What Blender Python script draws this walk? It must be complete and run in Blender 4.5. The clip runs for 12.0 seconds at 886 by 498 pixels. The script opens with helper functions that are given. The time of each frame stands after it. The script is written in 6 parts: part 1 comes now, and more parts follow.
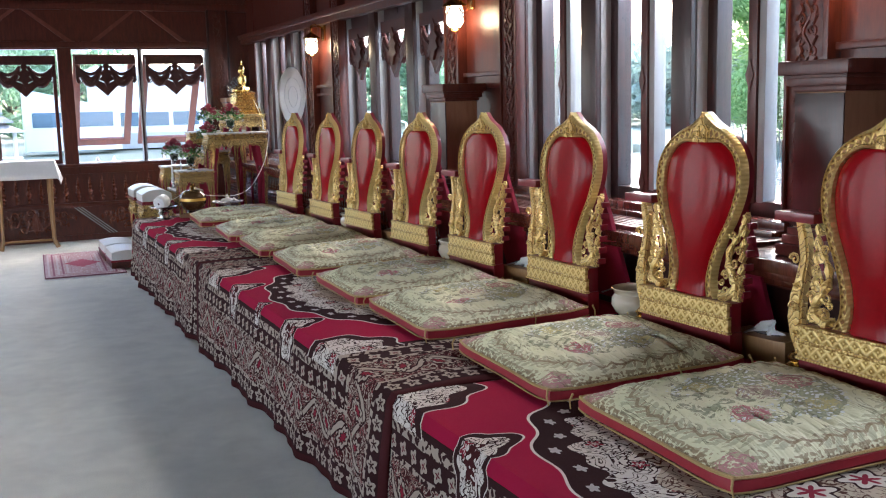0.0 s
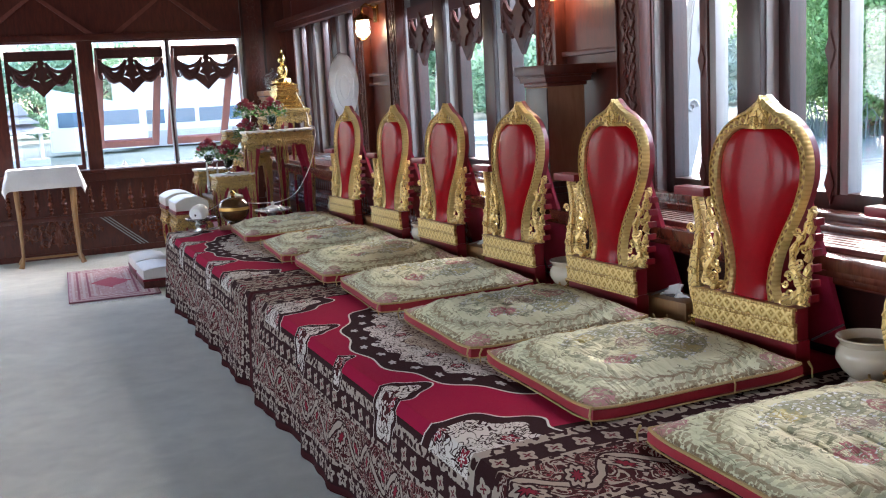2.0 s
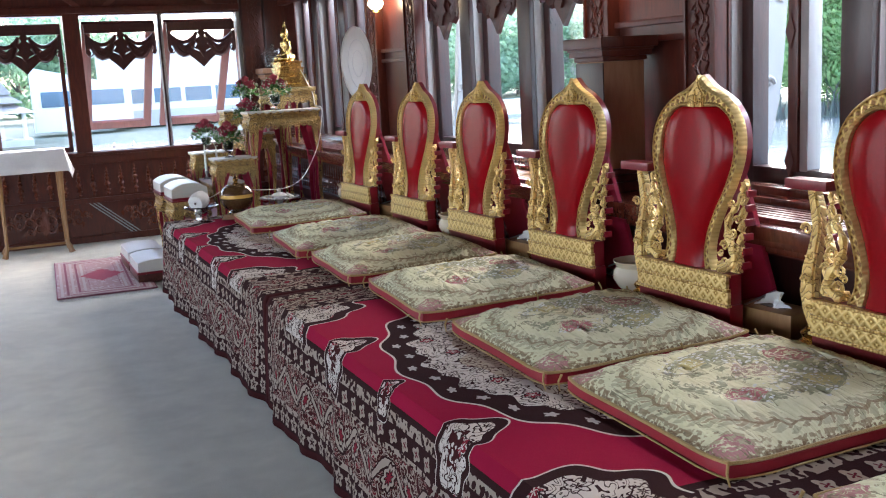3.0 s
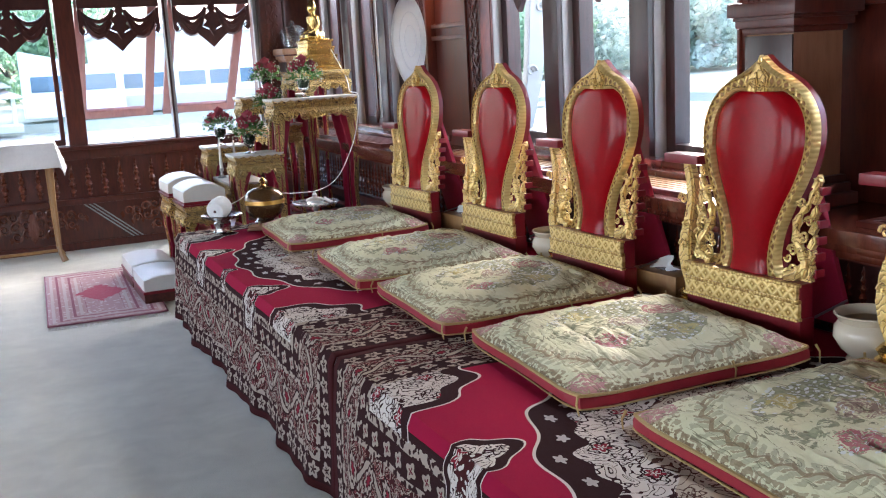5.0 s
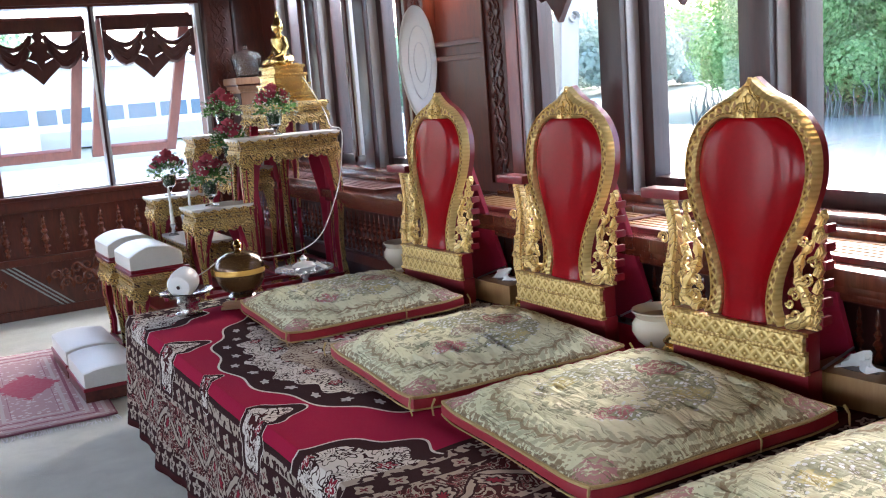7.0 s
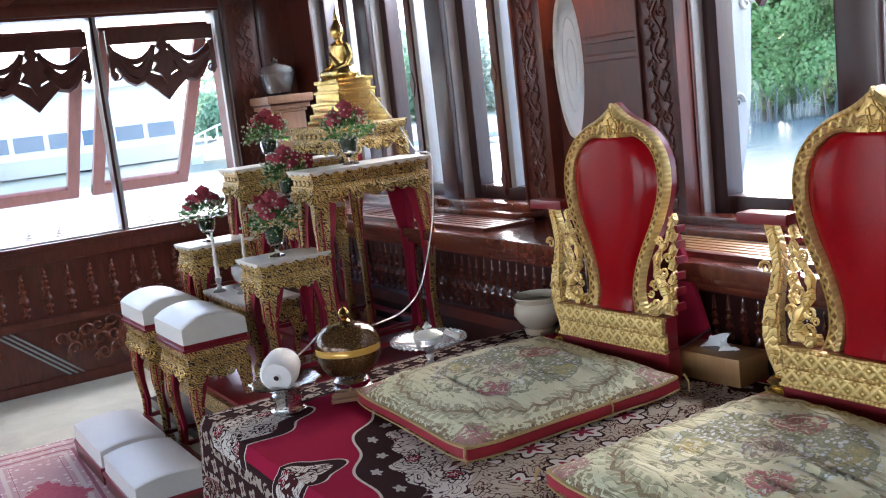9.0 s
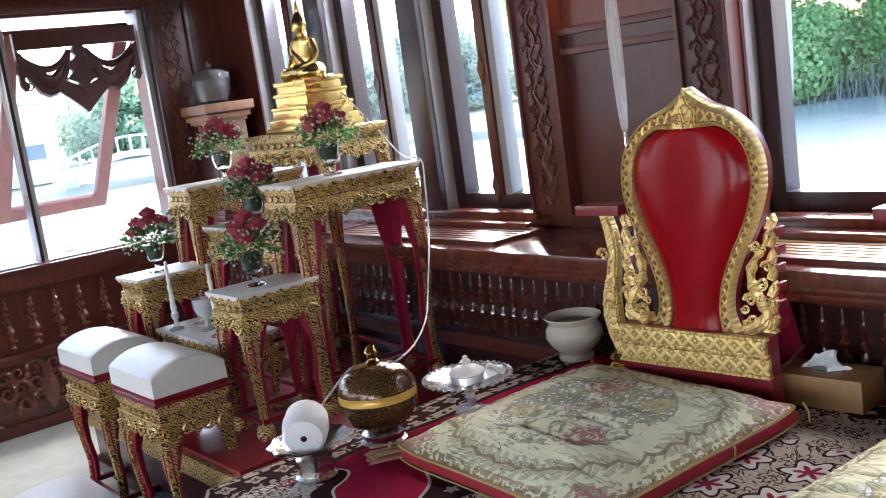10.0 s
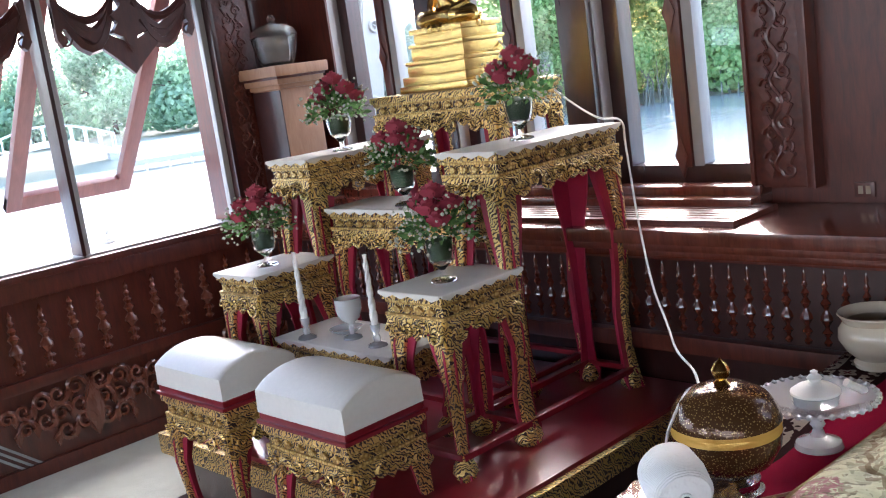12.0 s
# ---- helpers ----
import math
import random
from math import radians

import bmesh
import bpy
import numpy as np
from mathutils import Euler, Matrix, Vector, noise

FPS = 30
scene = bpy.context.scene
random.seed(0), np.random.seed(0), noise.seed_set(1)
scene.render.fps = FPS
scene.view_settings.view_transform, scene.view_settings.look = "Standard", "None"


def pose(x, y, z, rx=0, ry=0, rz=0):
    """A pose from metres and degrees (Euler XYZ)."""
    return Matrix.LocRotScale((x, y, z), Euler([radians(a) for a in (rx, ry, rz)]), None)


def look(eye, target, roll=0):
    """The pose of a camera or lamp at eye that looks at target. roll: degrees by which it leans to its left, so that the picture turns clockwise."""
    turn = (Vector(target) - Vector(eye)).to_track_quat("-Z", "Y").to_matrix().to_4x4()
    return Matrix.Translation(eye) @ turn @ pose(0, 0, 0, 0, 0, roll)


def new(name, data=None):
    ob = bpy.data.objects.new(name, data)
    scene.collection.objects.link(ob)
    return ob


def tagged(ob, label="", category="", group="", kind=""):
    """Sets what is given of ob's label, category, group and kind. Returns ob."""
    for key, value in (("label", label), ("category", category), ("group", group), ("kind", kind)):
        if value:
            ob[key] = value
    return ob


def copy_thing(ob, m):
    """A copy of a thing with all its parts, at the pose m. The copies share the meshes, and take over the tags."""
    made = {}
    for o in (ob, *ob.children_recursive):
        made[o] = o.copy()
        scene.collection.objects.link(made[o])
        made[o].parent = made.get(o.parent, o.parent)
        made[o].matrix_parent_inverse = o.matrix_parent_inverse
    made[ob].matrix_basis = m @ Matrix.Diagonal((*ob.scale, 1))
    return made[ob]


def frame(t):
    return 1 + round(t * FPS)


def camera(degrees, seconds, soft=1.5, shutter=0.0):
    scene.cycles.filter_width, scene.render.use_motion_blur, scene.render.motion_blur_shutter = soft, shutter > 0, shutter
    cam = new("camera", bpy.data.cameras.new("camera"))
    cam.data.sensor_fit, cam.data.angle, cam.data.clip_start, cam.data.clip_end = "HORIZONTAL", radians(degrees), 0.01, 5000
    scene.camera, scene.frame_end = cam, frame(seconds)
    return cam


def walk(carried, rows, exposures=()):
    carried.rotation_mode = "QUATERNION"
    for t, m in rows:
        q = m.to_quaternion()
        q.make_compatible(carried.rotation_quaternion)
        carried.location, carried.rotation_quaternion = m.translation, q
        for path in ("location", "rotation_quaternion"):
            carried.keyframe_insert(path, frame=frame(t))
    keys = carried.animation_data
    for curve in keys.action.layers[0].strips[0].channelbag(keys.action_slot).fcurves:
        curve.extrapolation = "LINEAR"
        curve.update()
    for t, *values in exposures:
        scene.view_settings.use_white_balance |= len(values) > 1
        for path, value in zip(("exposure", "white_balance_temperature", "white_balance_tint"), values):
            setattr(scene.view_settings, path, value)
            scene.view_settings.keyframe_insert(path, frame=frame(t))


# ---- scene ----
cam = camera(47.9, 12.0, soft=1.1)
PATH = [
    (0, (-0.034, -0.112, 1.351), (0.79, 1.687, 1.06), -1.4),
    (0.5, (-0.033, 0.158, 1.363), (0.749, 1.974, 1.064), -1.8),
    (1, (-0.018, 0.434, 1.355), (0.758, 2.252, 1.05), -3.0),
    (1.5, (0.071, 0.746, 1.361), (0.844, 2.564, 1.051), -3.0),
    (2, (0.086, 1.022, 1.361), (0.859, 2.84, 1.049), -3.1),
    (2.5, (0.062, 1.301, 1.351), (0.847, 3.113, 1.031), -4.3),
    (3, (0.097, 1.63, 1.354), (0.891, 3.432, 1.002), -3.0),
    (5, (0.176, 2.826, 1.348), (0.979, 4.617, 0.965), -3.1),
    (5.5, (0.184, 3.147, 1.353), (0.999, 4.934, 0.973), -4.3),
    (6, (0.237, 3.494, 1.352), (1.104, 5.255, 0.968), -5.2),
    (6.5, (0.279, 3.78, 1.346), (1.185, 5.526, 0.987), -4.7),
    (8.5, (0.191, 4.911, 1.421), (1.218, 6.597, 1.098), -5.7),
    (9, (0.181, 5.273, 1.403), (1.202, 6.963, 1.083), -6.4),
    (9.5, (0.181, 5.615, 1.389), (1.225, 7.293, 1.082), -6.9),
    (10, (0.107, 5.955, 1.395), (1.32, 7.511, 1.07), -8.1),
    (10.5, (0.096, 6.284, 1.38), (1.363, 7.796, 1.049), -8.8),
    (11, (0.067, 6.56, 1.375), (1.341, 8.065, 1.041), -7.4),
    (11.5, (-0.027, 6.828, 1.381), (1.26, 8.32, 1.039), -8.1),
    (12, (-0.096, 7.116, 1.371), (1.243, 8.556, 1.007), -8.0),
]
walk(cam, [(t, look(eye, target, roll)) for t, eye, target, roll in PATH],
     exposures=[(0.0, 3.54, 5930, 17), (2.5, 3.52, 5920, 18), (5.0, 3.80, 5900, 18), (6.5, 3.78, 5900, 18), (8.5, 3.53, 5900, 18), (10.0, 3.69, 5900, 18), (12.0, 3.60, 5940, 20)])

# ---- light ----
world = bpy.data.worlds.new("world")
scene.world = world
world.use_nodes = True
wt = world.node_tree
sky = wt.nodes.new("ShaderNodeTexSky")
sky.sky_type, sky.sun_disc = "NISHITA", False
sky.sun_elevation, sky.sun_rotation = radians(30), radians(54)
sky.air_density, sky.dust_density = 1.0, 2.6
wt.nodes["Background"].inputs["Strength"].default_value = 0.15
wt.links.new(sky.outputs[0], wt.nodes["Background"].inputs[0])

sun_data = bpy.data.lights.new("sun", "SUN")
sun_data.energy, sun_data.angle, sun_data.color = 0.44, radians(60), (1.0, 0.98, 0.95)
sun = new("sun", sun_data)
sun.matrix_world = look((70.0, 51.0, 50.0), (0, 0, 0))

# daylight: unseen area lamps added in the west windows, and under the eaves above the east and north windows, in place
# of sky light
def daylight(place, target, wide, high, power, color):
    data = bpy.data.lights.new("window_daylight", "AREA")
    data.shape, data.size, data.size_y, data.energy, data.color = "RECTANGLE", wide, high, power, color
    new("window_daylight", data).matrix_world = look(place, target)


for y in (9.6, 6.7, 3.7, 0.75, -2.2):
    daylight((-4.28, y, 1.5), (0, y, 1.2), 1.9, 1.15, 4.2, (1.0, 0.98, 0.95))
for y in (9.6, 6.7, 3.7, 0.75):
    daylight((3.24, y, 2.38), (-1.0, y, 1.0), 2.0, 0.5, 11.0, (0.97, 0.98, 1.0))
daylight((0.05, 11.46, 2.30), (-0.3, 7.0, 0.9), 4.4, 0.5, 20.0, (0.97, 0.98, 1.0))


# ---- node helpers ----
class Val:
    """A number in a node tree, with arithmetic."""
    def __init__(self, tree, socket):
        self.t, self.s = tree, socket

    def op(self, kind, *others):
        n = self.t.nodes.new("ShaderNodeMath")
        n.operation = kind
        for k, v in enumerate((self, *others)):
            if isinstance(v, Val):
                self.t.links.new(v.s, n.inputs[k])
            else:
                n.inputs[k].default_value = v
        return Val(self.t, n.outputs[0])

    def __add__(self, o): return self.op("ADD", o)
    def __radd__(self, o): return self.op("ADD", o)
    def __sub__(self, o): return self.op("SUBTRACT", o)
    def __rsub__(self, o): return (self * -1.0) + o
    def __mul__(self, o): return self.op("MULTIPLY", o)
    def __pow__(self, o): return self.op("POWER", o)
    def __rmul__(self, o): return self.op("MULTIPLY", o)
    def __truediv__(self, o): return self.op("DIVIDE", o)
    def abs(self): return self.op("ABSOLUTE")
    def sin(self): return self.op("SINE")
    def min(self, o): return self.op("MINIMUM", o)
    def max(self, o): return self.op("MAXIMUM", o)
    def sqrt(self): return self.op("SQRT")
    def atan2(self, o): return self.op("ARCTAN2", o)
    def lt(self, o): return self.op("LESS_THAN", o)
    def gt(self, o): return self.op("GREATER_THAN", o)
    def wrap(self, period): return self.op("WRAP", period / 2, -period / 2)
    def between(self, a, b): return self.gt(a) * self.lt(b)


class Mat:
    """A material under construction: coordinates, textures, colours and the principled shader."""
    def __init__(self, name, rough=0.5, metal=0.0, color=(0.5, 0.5, 0.5), spec=0.5):
        self.m = bpy.data.materials.new(name)
        self.m.use_nodes = True
        self.t = self.m.node_tree
        self.b = self.t.nodes["Principled BSDF"]
        self.b.inputs["Roughness"].default_value = rough
        self.b.inputs["Metallic"].default_value = metal
        self.b.inputs["Specular IOR Level"].default_value = spec
        self.b.inputs["Base Color"].default_value = (*color, 1)
        self.tc = self.t.nodes.new("ShaderNodeTexCoord")

    def coord(self, which="Object", scale=(1, 1, 1)):
        n = self.t.nodes.new("ShaderNodeMapping")
        n.inputs["Scale"].default_value = scale
        self.t.links.new(self.tc.outputs[which], n.inputs[0])
        return n.outputs[0]

    def world(self, scale=(1, 1, 1)):
        return self.coord("Object", scale)

    def xyz(self, vec):
        n = self.t.nodes.new("ShaderNodeSeparateXYZ")
        self.t.links.new(vec, n.inputs[0])
        return [Val(self.t, o) for o in n.outputs]

    def noise(self, vec, scale, detail=4, rough=0.55, distort=0.0):
        n = self.t.nodes.new("ShaderNodeTexNoise")
        n.inputs["Scale"].default_value, n.inputs["Detail"].default_value = scale, detail
        n.inputs["Roughness"].default_value, n.inputs["Distortion"].default_value = rough, distort
        self.t.links.new(vec, n.inputs["Vector"])
        return Val(self.t, n.outputs[0])

    def voronoi(self, vec, scale, feature="F1", jitter=1.0):
        n = self.t.nodes.new("ShaderNodeTexVoronoi")
        n.feature = feature
        n.inputs["Scale"].default_value, n.inputs["Randomness"].default_value = scale, jitter
        self.t.links.new(vec, n.inputs["Vector"])
        return Val(self.t, n.outputs[0])

    def wave(self, vec, scale, distort=0.0, detail=2, axis="X", dscale=1.0):
        n = self.t.nodes.new("ShaderNodeTexWave")
        n.bands_direction = axis
        n.inputs["Scale"].default_value, n.inputs["Distortion"].default_value = scale, distort
        n.inputs["Detail"].default_value, n.inputs["Detail Scale"].default_value = detail, dscale
        self.t.links.new(vec, n.inputs["Vector"])
        return Val(self.t, n.outputs["Fac"])

    def ramp(self, fac, stops):
        n = self.t.nodes.new("ShaderNodeValToRGB")
        e = n.color_ramp.elements
        while len(e) < len(stops):
            e.new(0.5)
        for k, (p, c) in enumerate(stops):
            e[k].position, e[k].color = p, (*c, 1)
        self.t.links.new(fac.s, n.inputs[0])
        return n.outputs[0]

    def mix(self, fac, a, b):
        n = self.t.nodes.new("ShaderNodeMix")
        n.data_type = "RGBA"
        for sock, v in ((n.inputs[0], fac), (n.inputs[6], a), (n.inputs[7], b)):
            if isinstance(v, Val):
                self.t.links.new(v.s, sock)
            elif isinstance(v, tuple):
                sock.default_value = (*v, 1)
            elif isinstance(v, float):
                sock.default_value = v
            else:
                self.t.links.new(v, sock)
        return n.outputs[2]

    def color(self, sock):
        self.t.links.new(sock, self.b.inputs["Base Color"])

    def rough(self, val):
        self.t.links.new(val.s, self.b.inputs["Roughness"])

    def set(self, key, val):
        self.t.links.new(val.s, self.b.inputs[key])

    def bump(self, val, strength=0.3, dist=0.01):
        n = self.t.nodes.new("ShaderNodeBump")
        n.inputs["Strength"].default_value, n.inputs["Distance"].default_value = strength, dist
        self.t.links.new(val.s, n.inputs["Height"])
        old = self.b.inputs["Normal"].links
        if old:
            self.t.links.new(old[0].from_socket, n.inputs["Normal"])
        self.t.links.new(n.outputs[0], self.b.inputs["Normal"])

    def done(self):
        return self.m


# ---- materials ----
def make_wood(name, dark, light, rough=0.3, grain=1.0, coat=0.3):
    m = Mat(name, rough)
    v = m.world((6, 6, 1.2))
    n = m.noise(v, 6 * grain, 6, 0.6, 0.6)
    w = m.noise(m.world((1, 1, 0.5)), 2.2, 3)
    f = m.noise(m.world((40, 40, 4)), 5, 3)
    m.color(m.mix(w * 0.6, m.ramp(n * 0.75 + f * 0.25, [(0.3, dark), (0.7, light)]), tuple(c * 0.6 for c in dark)))
    m.rough(n * 0.25 + (rough - 0.1))
    m.bump(f, 0.12, 0.002)
    m.b.inputs["Coat Weight"].default_value = coat
    m.b.inputs["Coat Roughness"].default_value = 0.2
    return m.done()


WOOD = make_wood("red_teak", (0.050, 0.009, 0.0055), (0.165, 0.033, 0.016), 0.36)
WOOD_DARK = make_wood("dark_teak", (0.018, 0.005, 0.004), (0.055, 0.012, 0.009), 0.3)
WOOD_SASH = make_wood("sash_wood", (0.14, 0.035, 0.022), (0.27, 0.085, 0.06), 0.4)
WOOD_LEDGE = make_wood("ledge_wood", (0.07, 0.014, 0.008), (0.19, 0.045, 0.024), 0.16, 1.0, 0.6)
WOOD_CARVED = make_wood("waxed_carving_wood", (0.105, 0.026, 0.013), (0.27, 0.080, 0.042), 0.24, 1.4, 0.5)
WOOD_PALE = make_wood("pale_wood", (0.3, 0.15, 0.075), (0.45, 0.26, 0.15), 0.5, 1.0, 0.05)
WOOD_TAN = make_wood("tan_wood", (0.30, 0.15, 0.05), (0.42, 0.24, 0.09), 0.4, 1.0, 0.1)


def make_carving(name, dark, light, rough=0.35):
    m = Mat(name, rough)
    v = m.coord("Object")
    b = m.voronoi(v, 55.0)
    n = m.noise(v, 9.0, 4)
    m.color(m.ramp(n * 0.7 + b * 0.3, [(0.25, dark), (0.85, light)]))
    m.bump(b * 0.5 + n * 0.3, 0.3, 0.006)
    return m.done()


CARVED = make_carving("carved_teak", (0.034, 0.008, 0.006), (0.135, 0.032, 0.018))


def make_white(name, color, rough=0.6, scale=30):
    m = Mat(name, rough, color=color)
    n = m.noise(m.coord(), scale, 4)
    k = m.noise(m.coord(), 3, 3)
    m.color(m.ramp(k * 0.6 + n * 0.4, [(0.3, tuple(c * 0.88 for c in color)), (0.7, color)]))
    m.bump(n, 0.1, 0.003)
    return m.done()


REVEAL = make_white("painted_reveal", (0.36, 0.36, 0.345), 0.5, 12)
WHITE_CLOTH = make_white("white_cloth", (0.78, 0.77, 0.75), 0.85, 60)
WHITE_LEATHER = make_white("white_leather", (0.68, 0.65, 0.57), 0.42, 90)
CERAMIC = make_white("glazed_ceramic", (0.58, 0.50, 0.37), 0.16, 8)
PAPER = make_white("tissue_paper", (0.82, 0.82, 0.80), 0.9, 40)
WAX = make_white("white_wax", (0.82, 0.80, 0.74), 0.5, 20)
PLASTIC = make_white("cream_plastic", (0.38, 0.30, 0.22), 0.4, 20)


def make_carpet():
    m = Mat("carpet", 0.95, spec=0.2)
    v = m.world()
    big = m.noise(v, 1.1, 4, 0.6)
    mid = m.noise(v, 7, 5, 0.6, 0.4)
    fine = m.noise(v, 260, 2)
    m.color(m.ramp(big * 0.45 + mid * 0.4 + fine * 0.25, [(0.32, (0.37, 0.355, 0.27)), (0.72, (0.63, 0.61, 0.475))]))
    m.bump(fine + mid * 0.6, 0.5, 0.006)
    m.b.inputs["Sheen Weight"].default_value = 0.25
    return m.done()


CARPET = make_carpet()


def make_gold(name, back, amount=0.5, scale=55.0, metal=0.75):
    """Gilded carving with a dark, unmetallic colour in the hollows."""
    m = Mat(name, 0.35, 1.0)
    v = m.coord("Object")
    a = m.voronoi(v, scale * 0.6, "F1", 0.9)
    w = m.wave(v, scale * 0.16, 7.0, 2.0, "DIAGONAL", 1.8)
    n = m.noise(v, scale * 2.5, 3)
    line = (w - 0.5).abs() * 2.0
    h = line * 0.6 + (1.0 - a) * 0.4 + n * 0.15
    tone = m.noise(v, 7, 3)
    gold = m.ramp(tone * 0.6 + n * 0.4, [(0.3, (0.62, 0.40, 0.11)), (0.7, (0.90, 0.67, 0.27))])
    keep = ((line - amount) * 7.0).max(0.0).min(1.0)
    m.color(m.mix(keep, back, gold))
    m.set("Metallic", keep * metal)
    m.rough(n * 0.22 + 0.24)
    m.bump(h, 0.55, 0.006)
    return m.done()


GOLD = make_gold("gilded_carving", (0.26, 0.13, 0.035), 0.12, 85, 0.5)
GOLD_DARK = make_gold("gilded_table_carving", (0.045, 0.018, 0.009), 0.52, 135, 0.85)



def make_beaded():
    m = Mat("beaded_gold", 0.4, 0.45)
    v = m.coord("Object")
    a = m.voronoi(v, 95, "F1", 0.55)
    n = m.noise(v, 160, 2)
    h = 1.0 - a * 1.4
    # gaps between beads darken with depth: their shade is in the gold's colour
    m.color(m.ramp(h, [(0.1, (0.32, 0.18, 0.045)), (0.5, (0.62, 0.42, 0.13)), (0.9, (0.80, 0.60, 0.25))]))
    m.bump(h + n * 0.1, 0.45, 0.004)
    return m.done()


BEADED = make_beaded()


def make_diamond():
    """Gilded diaper band: crossed diagonals with a boss in every lozenge."""
    m = Mat("diaper_gold", 0.42, 0.55)
    x, y, z = m.xyz(m.coord("Object"))
    p = ((y + z) * 26.0).wrap(1.0).abs()
    q = ((y - z) * 26.0).wrap(1.0).abs()
    n = m.noise(m.coord("Object"), 120, 3)
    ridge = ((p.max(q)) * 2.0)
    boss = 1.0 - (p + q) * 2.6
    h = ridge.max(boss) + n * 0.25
    # sunk ground goes dark by relief height, shade put into the colour
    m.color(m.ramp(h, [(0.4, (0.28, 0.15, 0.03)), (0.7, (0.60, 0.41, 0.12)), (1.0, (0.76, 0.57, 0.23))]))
    m.bump(h, 0.5, 0.005)
    return m.done()


DIAPER = make_diamond()


def make_lattice():
    """Gilded frame moulding: a running lattice with sunk lozenges and corded rims. UV: metres along, 0 to 1 across."""
    m = Mat("lattice_gold", 0.36, 0.5)
    u, v, _ = m.xyz(m.coord("UV"))
    w = (v - 0.5) * 1.5
    p = (u * 34.0 + w).wrap(1.0).abs()
    q = (u * 34.0 - w).wrap(1.0).abs()
    n = m.noise(m.coord("Object"), 140, 3)
    band = v.between(0.26, 0.76)
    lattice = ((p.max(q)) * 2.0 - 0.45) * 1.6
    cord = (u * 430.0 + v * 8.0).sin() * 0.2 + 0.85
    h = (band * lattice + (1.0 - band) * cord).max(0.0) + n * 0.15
    # lozenge hollows and cord grooves carry painted shade, following the relief
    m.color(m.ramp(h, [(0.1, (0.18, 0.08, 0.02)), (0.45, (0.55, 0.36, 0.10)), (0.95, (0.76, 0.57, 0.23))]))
    m.bump(h, 0.6, 0.005)
    return m.done()


LATTICE = make_lattice()


def make_lacquer(name, color, rough=0.25, coat=0.5):
    m = Mat(name, rough, color=color)
    n = m.noise(m.coord(), 5, 4)
    f = m.noise(m.coord(), 90, 3)
    m.color(m.ramp(n * 0.7 + f * 0.3, [(0.3, tuple(c * 0.72 for c in color)), (0.7, color)]))
    m.rough(n * 0.15 + (rough - 0.07))
    m.bump(f, 0.05, 0.002)
    m.b.inputs["Coat Weight"].default_value = coat
    m.b.inputs["Coat Roughness"].default_value = 0.12
    return m.done()


RED_PAD = make_lacquer("red_leather", (0.33, 0.003, 0.007), 0.19, 0.04)
RED_PAD.node_tree.nodes["Principled BSDF"].inputs["Specular IOR Level"].default_value = 0.11
RED_LACQUER = make_lacquer("red_lacquer", (0.22, 0.008, 0.016), 0.3, 0.3)
PINK_LACQUER = make_lacquer("crimson_panel", (0.36, 0.012, 0.045), 0.5, 0.1)
RED_VELVET = make_lacquer("red_velvet", (0.33, 0.012, 0.022), 0.6, 0.0)


def make_metal(name, color, rough, bumpy=0.2, scale=40):
    m = Mat(name, rough, 1.0, color)
    n = m.noise(m.coord(), scale, 4)
    m.color(m.ramp(n, [(0.3, tuple(c * 0.7 for c in color)), (0.7, color)]))
    m.bump(n, bumpy, 0.004)
    return m.done()


SILVER = make_metal("chased_silver", (0.78, 0.77, 0.74), 0.16, 0.7, 60)
STEEL = make_metal("steel", (0.5, 0.5, 0.5), 0.3, 0.05)
GOLD_PLAIN = make_metal("gold_leaf", (0.86, 0.60, 0.20), 0.26, 0.35, 45)
BRASS = make_metal("brass", (0.78, 0.52, 0.16), 0.16, 0.25)


def make_glass(name, color=(1, 1, 1), rough=0.02):
    m = Mat(name, rough, color=color)
    m.b.inputs["Transmission Weight"].default_value = 1.0
    m.b.inputs["IOR"].default_value = 1.45
    return m.done()


GLASS = make_glass("clear_glass")
JAR_GLASS = make_glass("jar_glass", (0.93, 0.95, 0.93), 0.03)
JAR_GLASS.node_tree.nodes["Principled BSDF"].inputs["Transmission Weight"].default_value = 0.97
CUT_GLASS = make_glass("cut_glass", (0.97, 0.98, 1.0), 0.08)
cg = CUT_GLASS.node_tree.nodes["Principled BSDF"].inputs
cg["Transmission Weight"].default_value, cg["Base Color"].default_value = 0.68, (0.92, 0.94, 0.95, 1)


def make_window_glass():
    m = Mat("window_glass", 0.0)
    t = m.t
    tr, gl, mx = (t.nodes.new(k) for k in ("ShaderNodeBsdfTransparent", "ShaderNodeBsdfGlossy", "ShaderNodeMixShader"))
    tr.inputs[0].default_value = (0.96, 0.98, 0.97, 1)
    gl.inputs["Roughness"].default_value = 0.02
    mx.inputs[0].default_value = 0.05
    t.links.new(tr.outputs[0], mx.inputs[1])
    t.links.new(gl.outputs[0], mx.inputs[2])
    t.links.new(mx.outputs[0], t.nodes["Material Output"].inputs[0])
    return m.done()


WINDOW_GLASS = make_window_glass()


